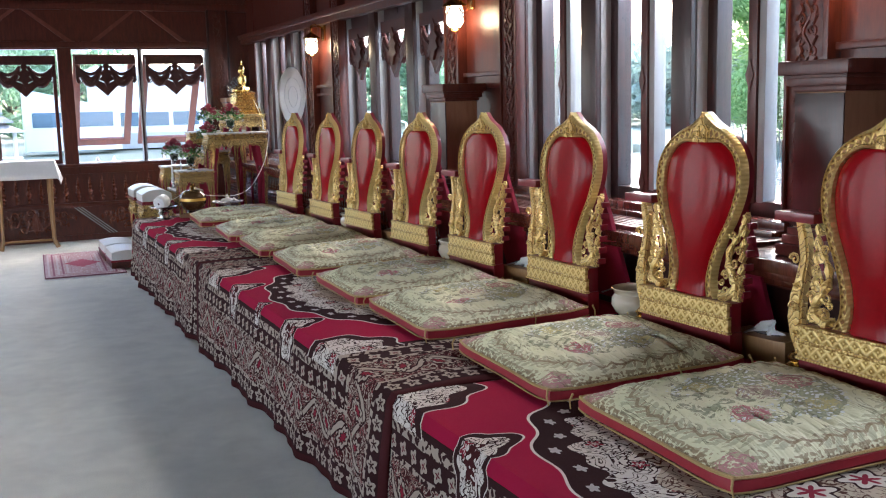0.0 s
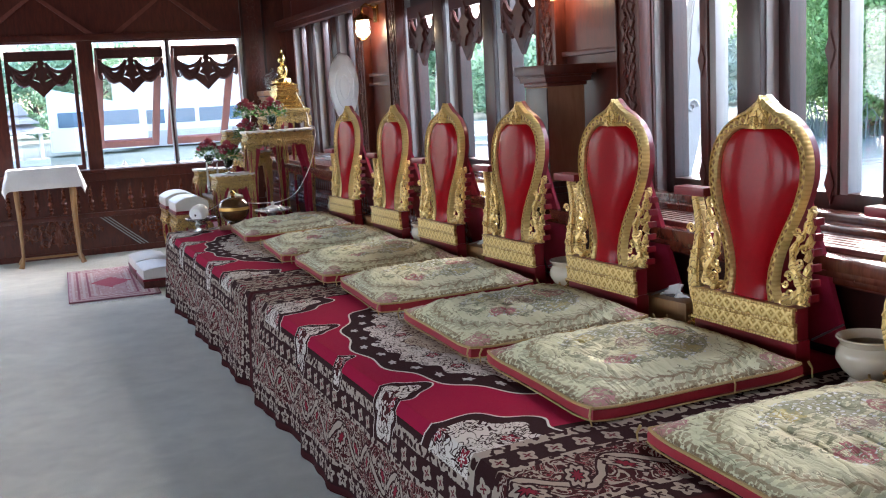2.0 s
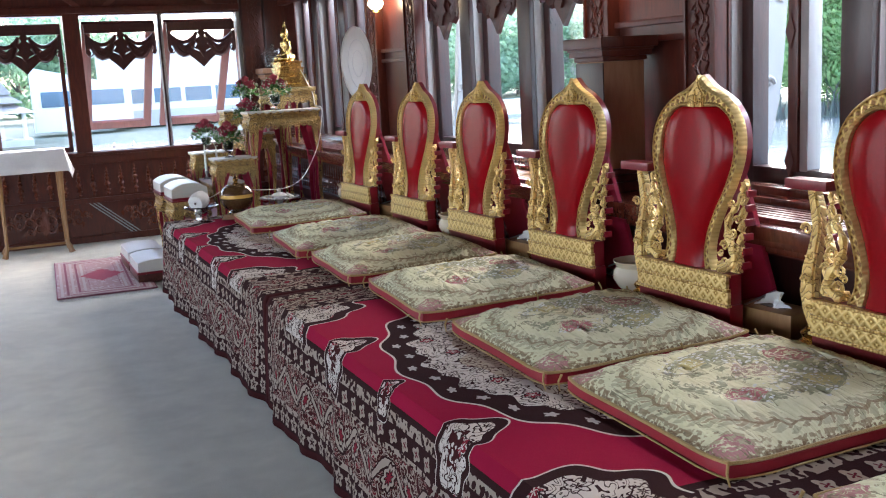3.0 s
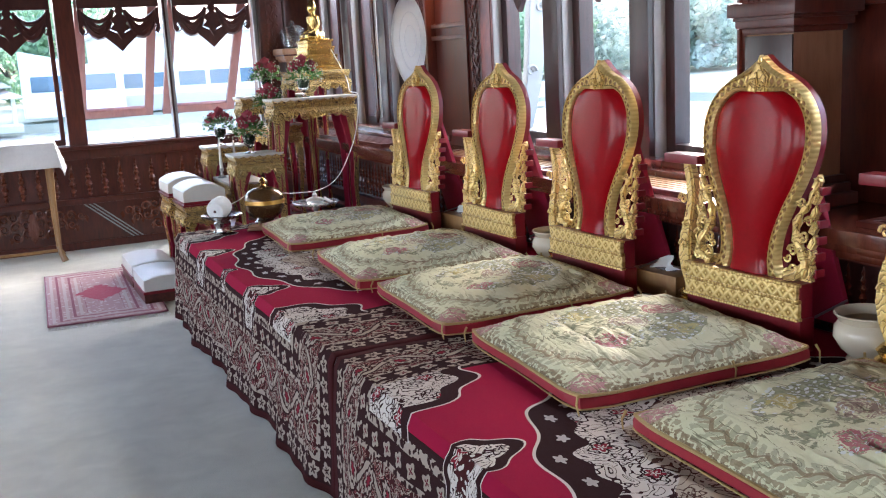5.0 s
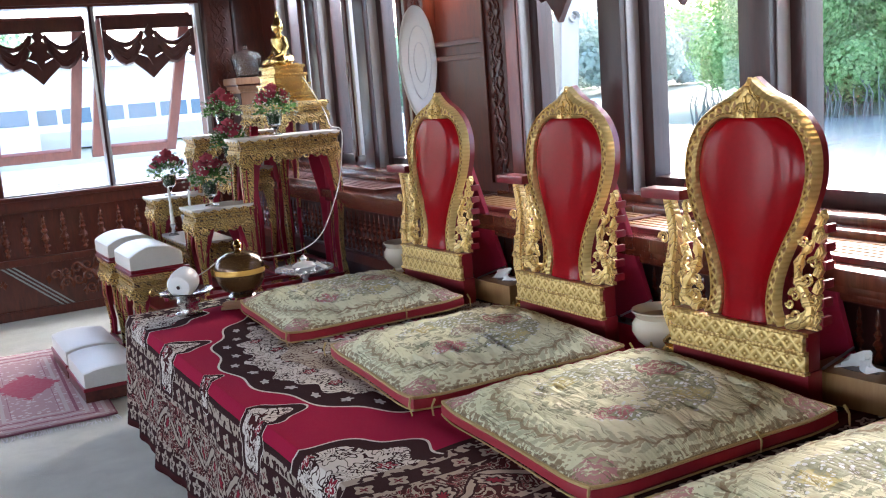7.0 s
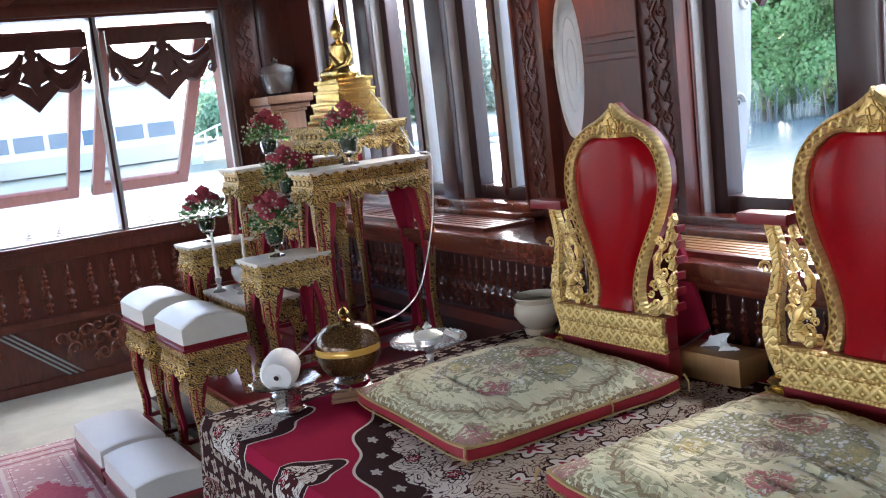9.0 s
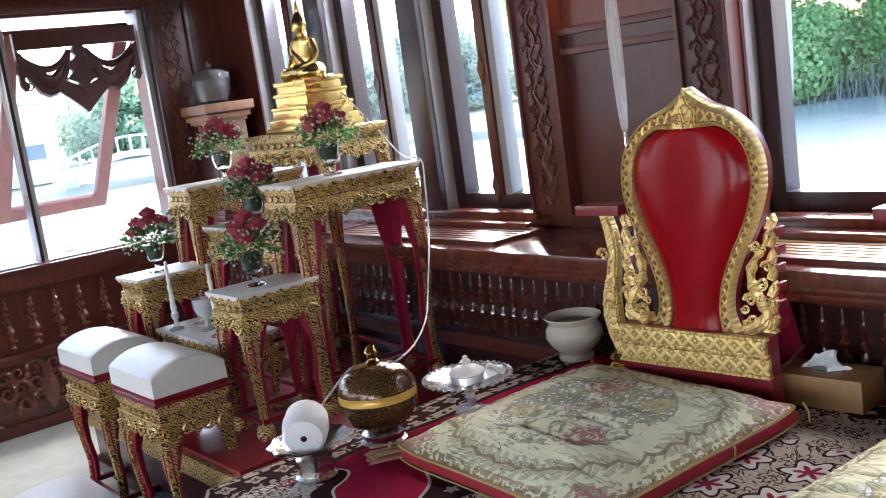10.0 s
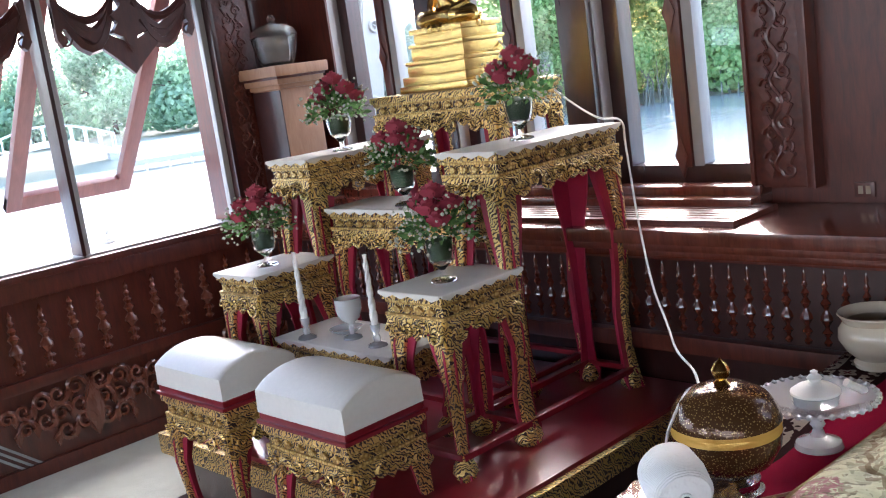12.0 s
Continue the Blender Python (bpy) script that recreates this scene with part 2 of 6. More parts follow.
def make_rug():
    """Woven bench rug: crimson field, dark lace borders with cream flowers, scalloped medallion and corners.
    UV holds metres: u along the bench from the rug's middle, v up from the front hem."""
    m = Mat("woven_rug", 1.0, spec=0.04)
    uv = m.coord("UV")
    u, v, _ = m.xyz(uv)
    au = u.abs()
    du, dv = au - 1.02, 0.43 - v
    d = du.max(dv)
    side = du.gt(dv)
    s = side * v + (1.0 - side) * u
    fine = m.voronoi(uv, 60, "SMOOTH_F1", 0.9)
    wob = m.noise(uv, 16, 3)
    thread = m.noise(uv, 420, 2)
    dark, cream, crimson, maroon = (0.016, 0.007, 0.007), (0.60, 0.55, 0.47), (0.30, 0.005, 0.036), (0.040, 0.008, 0.008)
    swirl = m.noise(uv, 13, 2, 0.5, 1.6)
    curl = (swirl * 46.0).sin()
    knot = m.voronoi(uv, 26, "F1", 0.75)

    def flower(a, b, r, petals, ripple=0.25):
        ang = b.atan2(a)
        return ((a * a + b * b).sqrt()) / r + (ang * petals).sin() * ripple

    # border cream darkened: shade of the hanging front put into the yarn colour
    shaded_cream = (0.34, 0.285, 0.22)
    lace = m.mix(fine.lt(0.40), shaded_cream, dark)
    small = flower(s.wrap(0.082), d - 0.098, 0.022, 4.0)
    band1 = m.mix(small.lt(1.0) * small.gt(0.35), dark, shaded_cream)
    band1 = m.mix(small.lt(0.3), band1, (0.12, 0.01, 0.02))
    vine_d = (d - 0.232 - ((s * (6.2832 / 0.27)).sin()) * 0.045 + (wob - 0.5) * 0.03).abs()
    big = flower((s - 0.0675).wrap(0.135), d - 0.232 + (((s - 0.0675) * (6.2832 / 0.27)).sin()) * 0.03, 0.034, 8.0, 0.14)
    main = m.mix(curl.gt(0.22), maroon, shaded_cream)
    main = m.mix(curl.gt(0.72) * knot.lt(0.5), main, (0.15, 0.015, 0.022))
    main = m.mix(vine_d.lt(0.020), main, dark)
    main = m.mix(vine_d.lt(0.012), main, shaded_cream)
    main = m.mix(big.lt(1.25), main, dark)
    main = m.mix(big.lt(1.0), main, shaded_cream)
    main = m.mix(big.between(0.42, 0.62), main, dark)
    main = m.mix(big.lt(0.42), main, (0.20, 0.012, 0.025))
    small2 = flower(s.wrap(0.07), d - 0.372, 0.024, 5.0)
    band2 = m.mix(small2.lt(1.0) * small2.gt(0.4), dark, shaded_cream)
    col = m.mix(d.gt(0.022), dark, lace)
    col = m.mix(d.gt(0.060), col, dark)
    col = m.mix(d.gt(0.066), col, band1)
    col = m.mix(d.gt(0.130), col, lace)
    col = m.mix(d.gt(0.148), col, main)
    col = m.mix(d.gt(0.318), col, lace)
    col = m.mix(d.gt(0.338), col, band2)
    col = m.mix(d.gt(0.405), col, maroon)
    field = d.lt(0.0)
    col = m.mix(field, col, crimson)
    # scalloped corners
    cu, cv = (1.02 - au) / 0.21, (v - 0.43) / 0.27
    cr = ((cu.max(0.0) * cu.max(0.0)) + (cv.max(0.0) * cv.max(0.0))).sqrt() + ((cv.atan2(cu)) * 9.0).sin() * 0.07
    near = field.max(d.lt(0.03))
    fa = flower(u.wrap(0.17), (v + (u * 24.0).sin() * 0.01).wrap(0.15), 0.030, 5.0, 0.22)
    fb = flower((u + 0.052).wrap(0.105), (v + 0.05).wrap(0.10), 0.030, 6.0, 0.25)
    twine = (m.noise(uv, 8.0, 2, 0.5, 1.8) * 34.0).sin()
    petals = twine.between(-0.36, 0.26).max(fb.between(0.86, 1.06)).max(fb.lt(0.28))
    flow = m.mix(petals, cream, dark)
    flow = m.mix(fa.lt(0.62), flow, (0.20, 0.012, 0.025))
    flow = m.mix(fa.lt(0.20), flow, cream)
    flow = m.mix(fa.between(0.80, 1.0), flow, dark)
    col = m.mix(cr.lt(1.16) * near, col, cream)
    col = m.mix(cr.lt(1.13) * near, col, dark)
    col = m.mix(cr.lt(0.92) * near, col, flow)
    # palmettes on the long edge
    for at, r in ((0.47, 0.072), (0.0, 0.035)):
        pa, pb = au - at, v - 0.43
        q = ((pa * pa) / (r * r) + (pb * pb) / (r * r * 3.2)).sqrt() + ((pb.atan2(pa)) * 7.0).sin() * 0.10
        far = d.lt(0.13)
        col = m.mix(q.lt(1.34) * far, col, cream)
        col = m.mix(q.lt(1.29) * far, col, dark)
        col = m.mix(q.lt(1.0) * far, col, flow)
        col = m.mix(q.lt(0.45) * far, col, m.mix(fine.lt(0.3), maroon, cream))
    # medallion
    mx, my = u / 0.84, (v - 1.147) / 0.60
    ang = my.atan2(mx)
    rad = (mx * mx + my * my).sqrt() + (ang * 18.0).sin() * 0.022
    dots = flower((ang * 0.8).wrap(0.13), rad - 0.93, 0.021, 5.0)
    col = m.mix(rad.lt(1.02), col, cream)
    col = m.mix(rad.lt(1.008), col, dark)
    col = m.mix(rad.lt(1.0) * dots.lt(1.0), col, (0.42, 0.40, 0.36))
    col = m.mix((rad + (ang * 36.0).sin() * 0.02).lt(0.86), col, flow)
    inner = m.mix(petals, (0.46, 0.39, 0.29), (0.075, 0.035, 0.022))
    col = m.mix((rad + (ang * 9.0).sin() * 0.03).lt(0.66), col, inner)
    rose = flower(u.wrap(0.16), (v - 1.147).wrap(0.16), 0.05, 6.0)
    col = m.mix(rad.lt(0.5) * rose.lt(1.2), col, dark)
    col = m.mix(rad.lt(0.5) * rose.lt(1.0), col, cream)
    col = m.mix(rad.lt(0.5) * rose.lt(0.5), col, (0.24, 0.02, 0.04))
    wear = m.noise(uv, 2.4, 4)
    col = m.mix((wear * 0.18 + thread * 0.08).max(0.0), col, (0.13, 0.05, 0.05))
    m.color(col)
    m.bump(thread + fine * 0.4, 0.4, 0.004)
    return m.done()


RUG = make_rug()


def make_tapestry():
    """Quilted cushion cover: pale ground, leafy rim, laurel ring, rose wreath, roses in the corners. Local metres."""
    m = Mat("tapestry", 0.5, spec=0.25)
    o = m.coord("Object")
    x, y, z = m.xyz(o)
    info = m.t.nodes.new("ShaderNodeObjectInfo")
    rnd = Val(m.t, info.outputs["Random"])
    n1 = m.noise(o, 7, 4, 0.6)
    n2 = m.noise(o, 38, 4, 0.65, 0.8)
    n3 = m.noise(o, 300, 2)
    oval = ((x * x).abs() ** 1.3 + (y * y).abs() ** 1.3) ** 0.385 + (n1 - 0.5) * 0.02
    edge = x.abs().max(y.abs()) + (n2 - 0.5) * 0.012
    r = (x * x + y * y).sqrt() + (n1 - 0.5) * 0.07
    ang = y.atan2(x)
    leaf = m.voronoi(o, 62, "F1", 1.0)
    fine = m.voronoi(o, 120, "F1", 1.0)
    worn = m.noise(o, 4.5, 3)
    ground = m.mix(n2, (0.60, 0.59, 0.355), (0.755, 0.745, 0.50))
    ground = m.mix(rnd * 0.16, ground, (0.50, 0.46, 0.28))
    olive = m.mix(n2, (0.085, 0.085, 0.035), (0.27, 0.26, 0.13))
    brown = m.mix(n2, (0.15, 0.08, 0.035), (0.36, 0.28, 0.15))
    col = ground
    # leafy wreath round the rim: slanting leaves on both sides of a stem
    barbs = (ang * 58.0 + (oval - 0.298).abs() * 150.0 + (n2 - 0.5) * 6.0).sin()
    col = m.mix(oval.between(0.262, 0.334) * barbs.gt(-0.05) * n1.gt(0.42) * 0.42, col, olive)
    col = m.mix(oval.between(0.280, 0.318) * barbs.lt(-0.55) * 0.7, col, brown)
    col = m.mix((oval - 0.298 + (ang * 29.0).sin() * 0.006).abs().lt(0.005) * 0.8, col, brown)
    # scrolled corners and worn edge
    corner = oval.gt(0.345)
    curls = (n1 * 60.0 + n2 * 6.0).sin()
    col = m.mix(corner * curls.gt(0.2) * 0.6, col, brown)
    col = m.mix(edge.gt(0.326) * leaf.lt(0.72) * curls.gt(-0.5) * 0.75, col, brown)
    col = m.mix(edge.gt(0.338) * fine.lt(0.55) * 0.8, col, m.mix(n2, (0.10, 0.05, 0.02), (0.26, 0.17, 0.08)))
    wreath = (r.between(0.055, 0.225)) * ((n1 * 0.55 + n2 * 0.45).gt(0.49))
    col = m.mix(wreath * 0.85, col, m.mix(leaf, (0.10, 0.115, 0.05), (0.38, 0.39, 0.235)))
    pale = (r.between(0.03, 0.235)) * leaf.lt(0.36) * worn.gt(0.47)
    col = m.mix(pale, col, (0.66, 0.69, 0.64))
    for px, py, s, c in ((-0.12, -0.12, 0.050, (0.43, 0.15, 0.15)), (0.15, 0.05, 0.060, (0.38, 0.17, 0.14)), (0.0, 0.0, 0.055, (0.36, 0.27, 0.20)), (-0.09, 0.14, 0.042, (0.46, 0.40, 0.15)), (0.09, -0.14, 0.048, (0.48, 0.42, 0.17)), (-0.305, -0.305, 0.050, (0.45, 0.22, 0.20)), (0.305, 0.305, 0.060, (0.50, 0.27, 0.25)), (-0.305, 0.305, 0.050, (0.45, 0.22, 0.20)), (0.305, -0.305, 0.060, (0.50, 0.27, 0.25))):
        q = ((x - px) * (x - px) + (y - py) * (y - py)).sqrt() + (n2 - 0.5) * 0.045
        petal = ((q * 230.0) + (n2 * 16.0)).sin()
        col = m.mix(q.lt(s) * petal.gt(-0.35), col, c)
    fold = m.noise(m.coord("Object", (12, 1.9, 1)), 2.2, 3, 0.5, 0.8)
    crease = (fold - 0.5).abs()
    # dark lines along the creases: fold shade put into the cover's colour
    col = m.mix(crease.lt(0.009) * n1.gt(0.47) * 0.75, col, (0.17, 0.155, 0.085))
    m.color(col)
    m.bump((crease * 5.0).min(1.0) * 0.7 + n2 * 0.35 + n3 * 0.12, 0.5, 0.012)
    m.rough(n2 * 0.3 + 0.48)
    return m.done()


TAPESTRY = make_tapestry()
PIPING = make_metal("gold_piping", (0.50, 0.34, 0.12), 0.55, 0.8, 300)
PIPING.node_tree.nodes["Principled BSDF"].inputs["Metallic"].default_value = 0.2


# ---- mesh helpers ----
def box(bm, x0, x1, y0, y1, z0, z1, bevel=0.0):
    r = bmesh.ops.create_cube(bm, size=1.0, matrix=Matrix.Translation(((x0 + x1) / 2, (y0 + y1) / 2, (z0 + z1) / 2)) @ Matrix.Diagonal((abs(x1 - x0), abs(y1 - y0), abs(z1 - z0), 1)))
    if bevel:
        edges = list({e for v in r["verts"] for e in v.link_edges})
        bmesh.ops.bevel(bm, geom=edges, offset=bevel, segments=2, profile=0.7, affect="EDGES")
    return bm


def boxes(*rows, bevel=0.0):
    bm = bmesh.new()
    for r in rows:
        box(bm, *r, bevel=bevel)
    return bm


def lathe(profile, seg=20, at=(0, 0, 0), bm=None, squash=(1, 1)):
    bm = bm or bmesh.new()
    rings = []
    for r, z in profile:
        if r < 1e-5:
            rings.append([bm.verts.new((at[0], at[1], at[2] + z))])
        else:
            rings.append([bm.verts.new((at[0] + squash[0] * r * math.cos(2 * math.pi * k / seg), at[1] + squash[1] * r * math.sin(2 * math.pi * k / seg), at[2] + z)) for k in range(seg)])
    for a, b in zip(rings, rings[1:]):
        for k in range(seg):
            q = (k + 1) % seg
            f = [a[0]] if len(a) == 1 else [a[k], a[q]]
            f += [b[0]] if len(b) == 1 else [b[q], b[k]]
            if len(f) > 2:
                bm.faces.new(f)
    return bm


def tube(path, radius, seg=6, bm=None):
    """A round bar along points; radius is a number or one number a point."""
    bm = bm or bmesh.new()
    pts = [Vector(p) for p in path]
    rad = radius if isinstance(radius, (list, tuple)) else [radius] * len(pts)
    rings, side = [], None
    for k, p in enumerate(pts):
        d = (pts[min(k + 1, len(pts) - 1)] - pts[max(k - 1, 0)]).normalized()
        if side is None:
            side = d.orthogonal().normalized()
        side = (side - d * side.dot(d)).normalized()
        up = d.cross(side)
        rings.append([bm.verts.new(p + (side * math.cos(2 * math.pi * j / seg) + up * math.sin(2 * math.pi * j / seg)) * rad[k]) for j in range(seg)])
    for a, b in zip(rings, rings[1:]):
        for j in range(seg):
            bm.faces.new((a[j], a[(j + 1) % seg], b[(j + 1) % seg], b[j]))
    for ring in (rings[0][::-1], rings[-1]):
        bm.faces.new(ring)
    return bm


def slab(outline, depth, place, bevel=0.0, bm=None):
    """A flat outline (a, b) made thick. place maps (a, b, depth) to a point."""
    out = bm or bmesh.new()
    tmp = bmesh.new()
    front = [tmp.verts.new(place(a, b, 0.0)) for a, b in outline]
    back = [tmp.verts.new(place(a, b, depth)) for a, b in outline]
    n = len(outline)
    tmp.faces.new(front)
    tmp.faces.new(back[::-1])
    for k in range(n):
        tmp.faces.new((front[k], back[k], back[(k + 1) % n], front[(k + 1) % n]))
    bmesh.ops.recalc_face_normals(tmp, faces=tmp.faces)
    if bevel:
        bmesh.ops.bevel(tmp, geom=[e for e in tmp.edges if all(v in front for v in e.verts)], offset=bevel, segments=2, affect="EDGES")
    bmesh.ops.triangulate(tmp, faces=[f for f in tmp.faces if len(f.verts) > 4])
    mesh = bpy.data.meshes.new("tmp")
    tmp.to_mesh(mesh)
    tmp.free()
    out.from_mesh(mesh)
    bpy.data.meshes.remove(mesh)
    return out


def scroll(bm, centre, size, place, turns=1.25, flip=1, thick=0.16):
    """A carved volute: a tapering spiral bar."""
    pts, rad = [], []
    for k in range(13):
        s = k / 12
        r = size * (1 - 0.82 * s)
        a = flip * s * turns * 2 * math.pi
        pts.append(place(centre[0] + r * math.cos(a), centre[1] + r * math.sin(a), 0.0))
        rad.append(size * thick * (1.25 - 0.75 * s))
    return tube(pts, rad, 5, bm)


def mesh_of(bm, name, mat, smooth=True):
    bmesh.ops.recalc_face_normals(bm, faces=bm.faces)
    me = bpy.data.meshes.new(name)
    bm.to_mesh(me)
    bm.free()
    me.materials.append(mat)
    if smooth:
        me.polygons.foreach_set("use_smooth", [True] * len(me.polygons))
        me.set_sharp_from_angle(angle=radians(38))
    return me


def part(name, bm, mat, parent=None, label="", at=None):
    ob = new(name, mesh_of(bm, name, mat) if isinstance(bm, bmesh.types.BMesh) else bm)
    if at:
        ob.location = at
    if parent:
        ob.parent = parent
    if label:
        ob["label"] = label
    return ob


def thing(name, at, label, category, group="", kind="", turn=0.0):
    ob = new(name)
    ob.location = at
    ob.rotation_euler = (0, 0, radians(turn))
    ob.empty_display_size = 0.05
    return tagged(ob, label, category, group, kind)


def setting(name, bm, mat, label, category):
    return tagged(part(name, bm, mat), label, category, kind="structure")


# ---- the room ----
TOP = 3.1
BAYS = (8.74, 5.78, 2.81, -0.16, -3.12)
PANES = [(b + k * 0.72, b + k * 0.72 + 0.46) for b in BAYS for k in range(3)]

setting("floor", boxes((-4.2, 2.9, -4.6, 11.15, -0.12, 0.0)), CARPET, "worn grey-beige carpet over the whole floor", "floor")
ceiling_bm = boxes((-4.2, 2.9, -4.6, 11.15, TOP, TOP + 0.1))
for k in range(16):
    box(ceiling_bm, -4.0, 2.72, -4.4 + k, -4.28 + k, TOP - 0.12, TOP + 0.01)
setting("ceiling", ceiling_bm, WOOD_DARK, "dark stained timber ceiling with exposed joists", "ceiling")
setting("wall_south", boxes((-4.2, 2.9, -4.75, -4.6, 0, TOP)), WOOD, "plain dark red timber wall", "wall")

# west wall: the same parapet, header and window bays as the east wall, unglazed
edges = [-4.6] + [e for b in sorted(BAYS) for k in range(3) for e in (b + k * 0.72 - 0.06, b + k * 0.72 + 0.52)] + [11.15]
west = boxes((-4.35, -4.2, -4.6, 11.15, 2.10, TOP), (-4.35, -4.2, -4.6, 11.15, 0, 0.86))
for a, b in zip(edges[::2], edges[1::2]):
    box(west, -4.35, -4.2, a, b, 0.86, 2.10)
setting("wall_west", west, WOOD, "dark red timber wall with tall open windows", "wall")

# east wall: parapet, header, posts with painted sides
wall_east = setting("wall_east", boxes((2.74, 2.92, -4.6, 11.15, 0, 0.86), (2.74, 2.92, -4.6, 11.15, 2.10, TOP)), WOOD, "dark red teak wall with tall casement windows", "wall")
sides, faces, carved, plain, fillet, foliage = (bmesh.new() for _ in range(6))


def vine(bm, mid, low, high, half, place):
    """A carved climbing vine: a waving stem with volutes and pointed leaves on both sides."""
    n = int((high - low) / 0.036)
    tube([place(mid + half * 0.35 * math.sin(k * 0.9), low + (high - low) * k / (2 * n), 0.004) for k in range(2 * n + 1)], 0.007, 5, bm)
    for k in range(n):
        side = 1 if k % 2 else -1
        z = low + (high - low) * (k + 0.5) / n
        scroll(bm, (mid + side * half * 0.52, z), half * 0.5, lambda p, q, t: place(p, q, 0.004), 1.3, side, 0.22)
        o = mid - side * half * 0.6
        slab([(o, z - 0.024), (o + side * 0.016, z), (o, z + 0.026), (o - side * 0.022, z + 0.012), (o - side * 0.012, z - 0.004)], 0.014, lambda p, q, t: place(p, q, 0.012 - t), 0.003, bm)


for a, b in zip(edges[::2], edges[1::2]):
    box(sides, 2.745, 2.90, a, b, 0.86, 2.10)
    if b - a < 0.3:
        box(faces, 2.715, 2.747, a + 0.004, b - 0.004, 0.862, 2.12, 0.006)
    else:
        lo, hi = max(a, -4.5), min(b, 11.0)
        box(plain, 2.735, 2.75, lo, hi, 0.811, 2.6)
        if hi - lo > 0.7:
            for c, d in ((lo + 0.006, lo + 0.20), (hi - 0.20, hi - 0.006)):
                box(carved, 2.685, 2.7365, c + 0.005, d - 0.005, 0.864, 2.398, 0.006)
                box(fillet, 2.672, 2.737, c - 0.012 if c > lo + 0.1 else c, c + 0.014, 0.862, 2.4, 0.004)
                box(fillet, 2.672, 2.737, d - 0.014, d, 0.862, 2.4, 0.004)
                vine(foliage, (c + d) / 2, 0.90, 2.36, 0.05, lambda p, q, t: (2.688 - t, p, q))
            for q in range(2):
                box(fillet, 2.70, 2.737, lo + 0.22, hi - 0.22, 1.43 + q * 0.07, 1.455 + q * 0.07, 0.004)
part("painted_jamb", sides, REVEAL, wall_east, "pale grey painted window jambs")
part("post_facing", faces, WOOD_DARK, wall_east)
part("plain_panel", plain, WOOD, wall_east, "plain red teak panels between the bays")
part("carved_pilaster", carved, CARVED, wall_east, "deeply carved teak pilasters")
part("pilaster_fillet", fillet, WOOD, wall_east)
part("carved_vine", foliage, WOOD, wall_east, "climbing vine carved in glossy teak")
part("head_rail", boxes((2.66, 2.74, -4.6, 11.0, 2.03, 2.10), (2.63, 2.74, -4.6, 11.0, 2.08, 2.13), bevel=0.01), WOOD, wall_east)
for b in BAYS[:4]:
    part("sill_nosing", boxes((2.60, 2.74, b - 0.10, min(b + 2.0, 10.99), 0.811, 0.845), (2.66, 2.74, b - 0.10, min(b + 2.0, 10.99), 0.844, 0.875), bevel=0.008), WOOD_LEDGE, wall_east)


FRINGE = make_wood("fringe_wood", (0.040, 0.009, 0.007), (0.12, 0.03, 0.02), 0.4, 1.0, 0.2)


def casement(index, a, b, swag):
    """One tall window: casing, two leaves with glass, meeting stile with a diamond boss."""
    w = thing("window_%d" % index, (0, 0, 0), "tall teak casement window with two narrow glazed leaves", "window", kind="structure")
    z0, z1 = 0.925, 2.05
    fr = boxes((2.80, 2.88, a - 0.06, a + 0.003, 0.86, 2.1), (2.80, 2.88, b - 0.003, b + 0.06, 0.86, 2.1), (2.80, 2.88, a, b, 0.86, z0), (2.80, 2.88, a, b, z1, 2.1), bevel=0.008)
    part("window_frame", fr, WOOD_DARK, w)
    mid = (a + b) / 2 - 0.02
    if swag:
        pane = part("pane", boxes((2.838, 2.842, a, b, z0, z1)), WINDOW_GLASS, w)
        pane.visible_shadow = False
        part("pelmet_board", boxes((2.772, 2.80, a - 0.01, b + 0.01, 1.93, 2.10), bevel=0.004), WOOD_DARK, w)
        part("swag_fringe", swag_fringe((a + b) / 2, (b - a) / 2, 1.90, lambda p, q, d: (2.775 - d, p, q)), FRINGE, w, "carved drapery fringe in dark teak")
        return tagged(w, "tall single-paned teak window with a carved fringe")
    part("meeting_stile", boxes((2.79, 2.86, mid, mid + 0.05, z0 - 0.01, z1), bevel=0.006), WOOD, w)
    # stile coloured pale to carry the daylight on the second leaf's edge
    part("lit_stile", boxes((2.80, 2.865, mid - 0.042, mid - 0.002, z0 - 0.01, z1), bevel=0.005), REVEAL, w, "leaf edge coloured pale for the daylight on it")
    for z in (1.43, z0 + 0.03):
        boss = bmesh.new()
        slab([(-0.028, 0), (0, 0.075), (0.028, 0), (0, -0.075)], 0.02, lambda p, q, d, z=z: (2.785 + d, mid + 0.035 + p, z + q), 0.004, boss)
        part("latch_boss", boss, WOOD, w)
    for c, d in ((a, mid - 0.04), (mid + 0.05, b)):
        pane = part("pane", boxes((2.838, 2.842, c, d, z0, z1)), WINDOW_GLASS, w)
        pane.visible_shadow = False
    return w


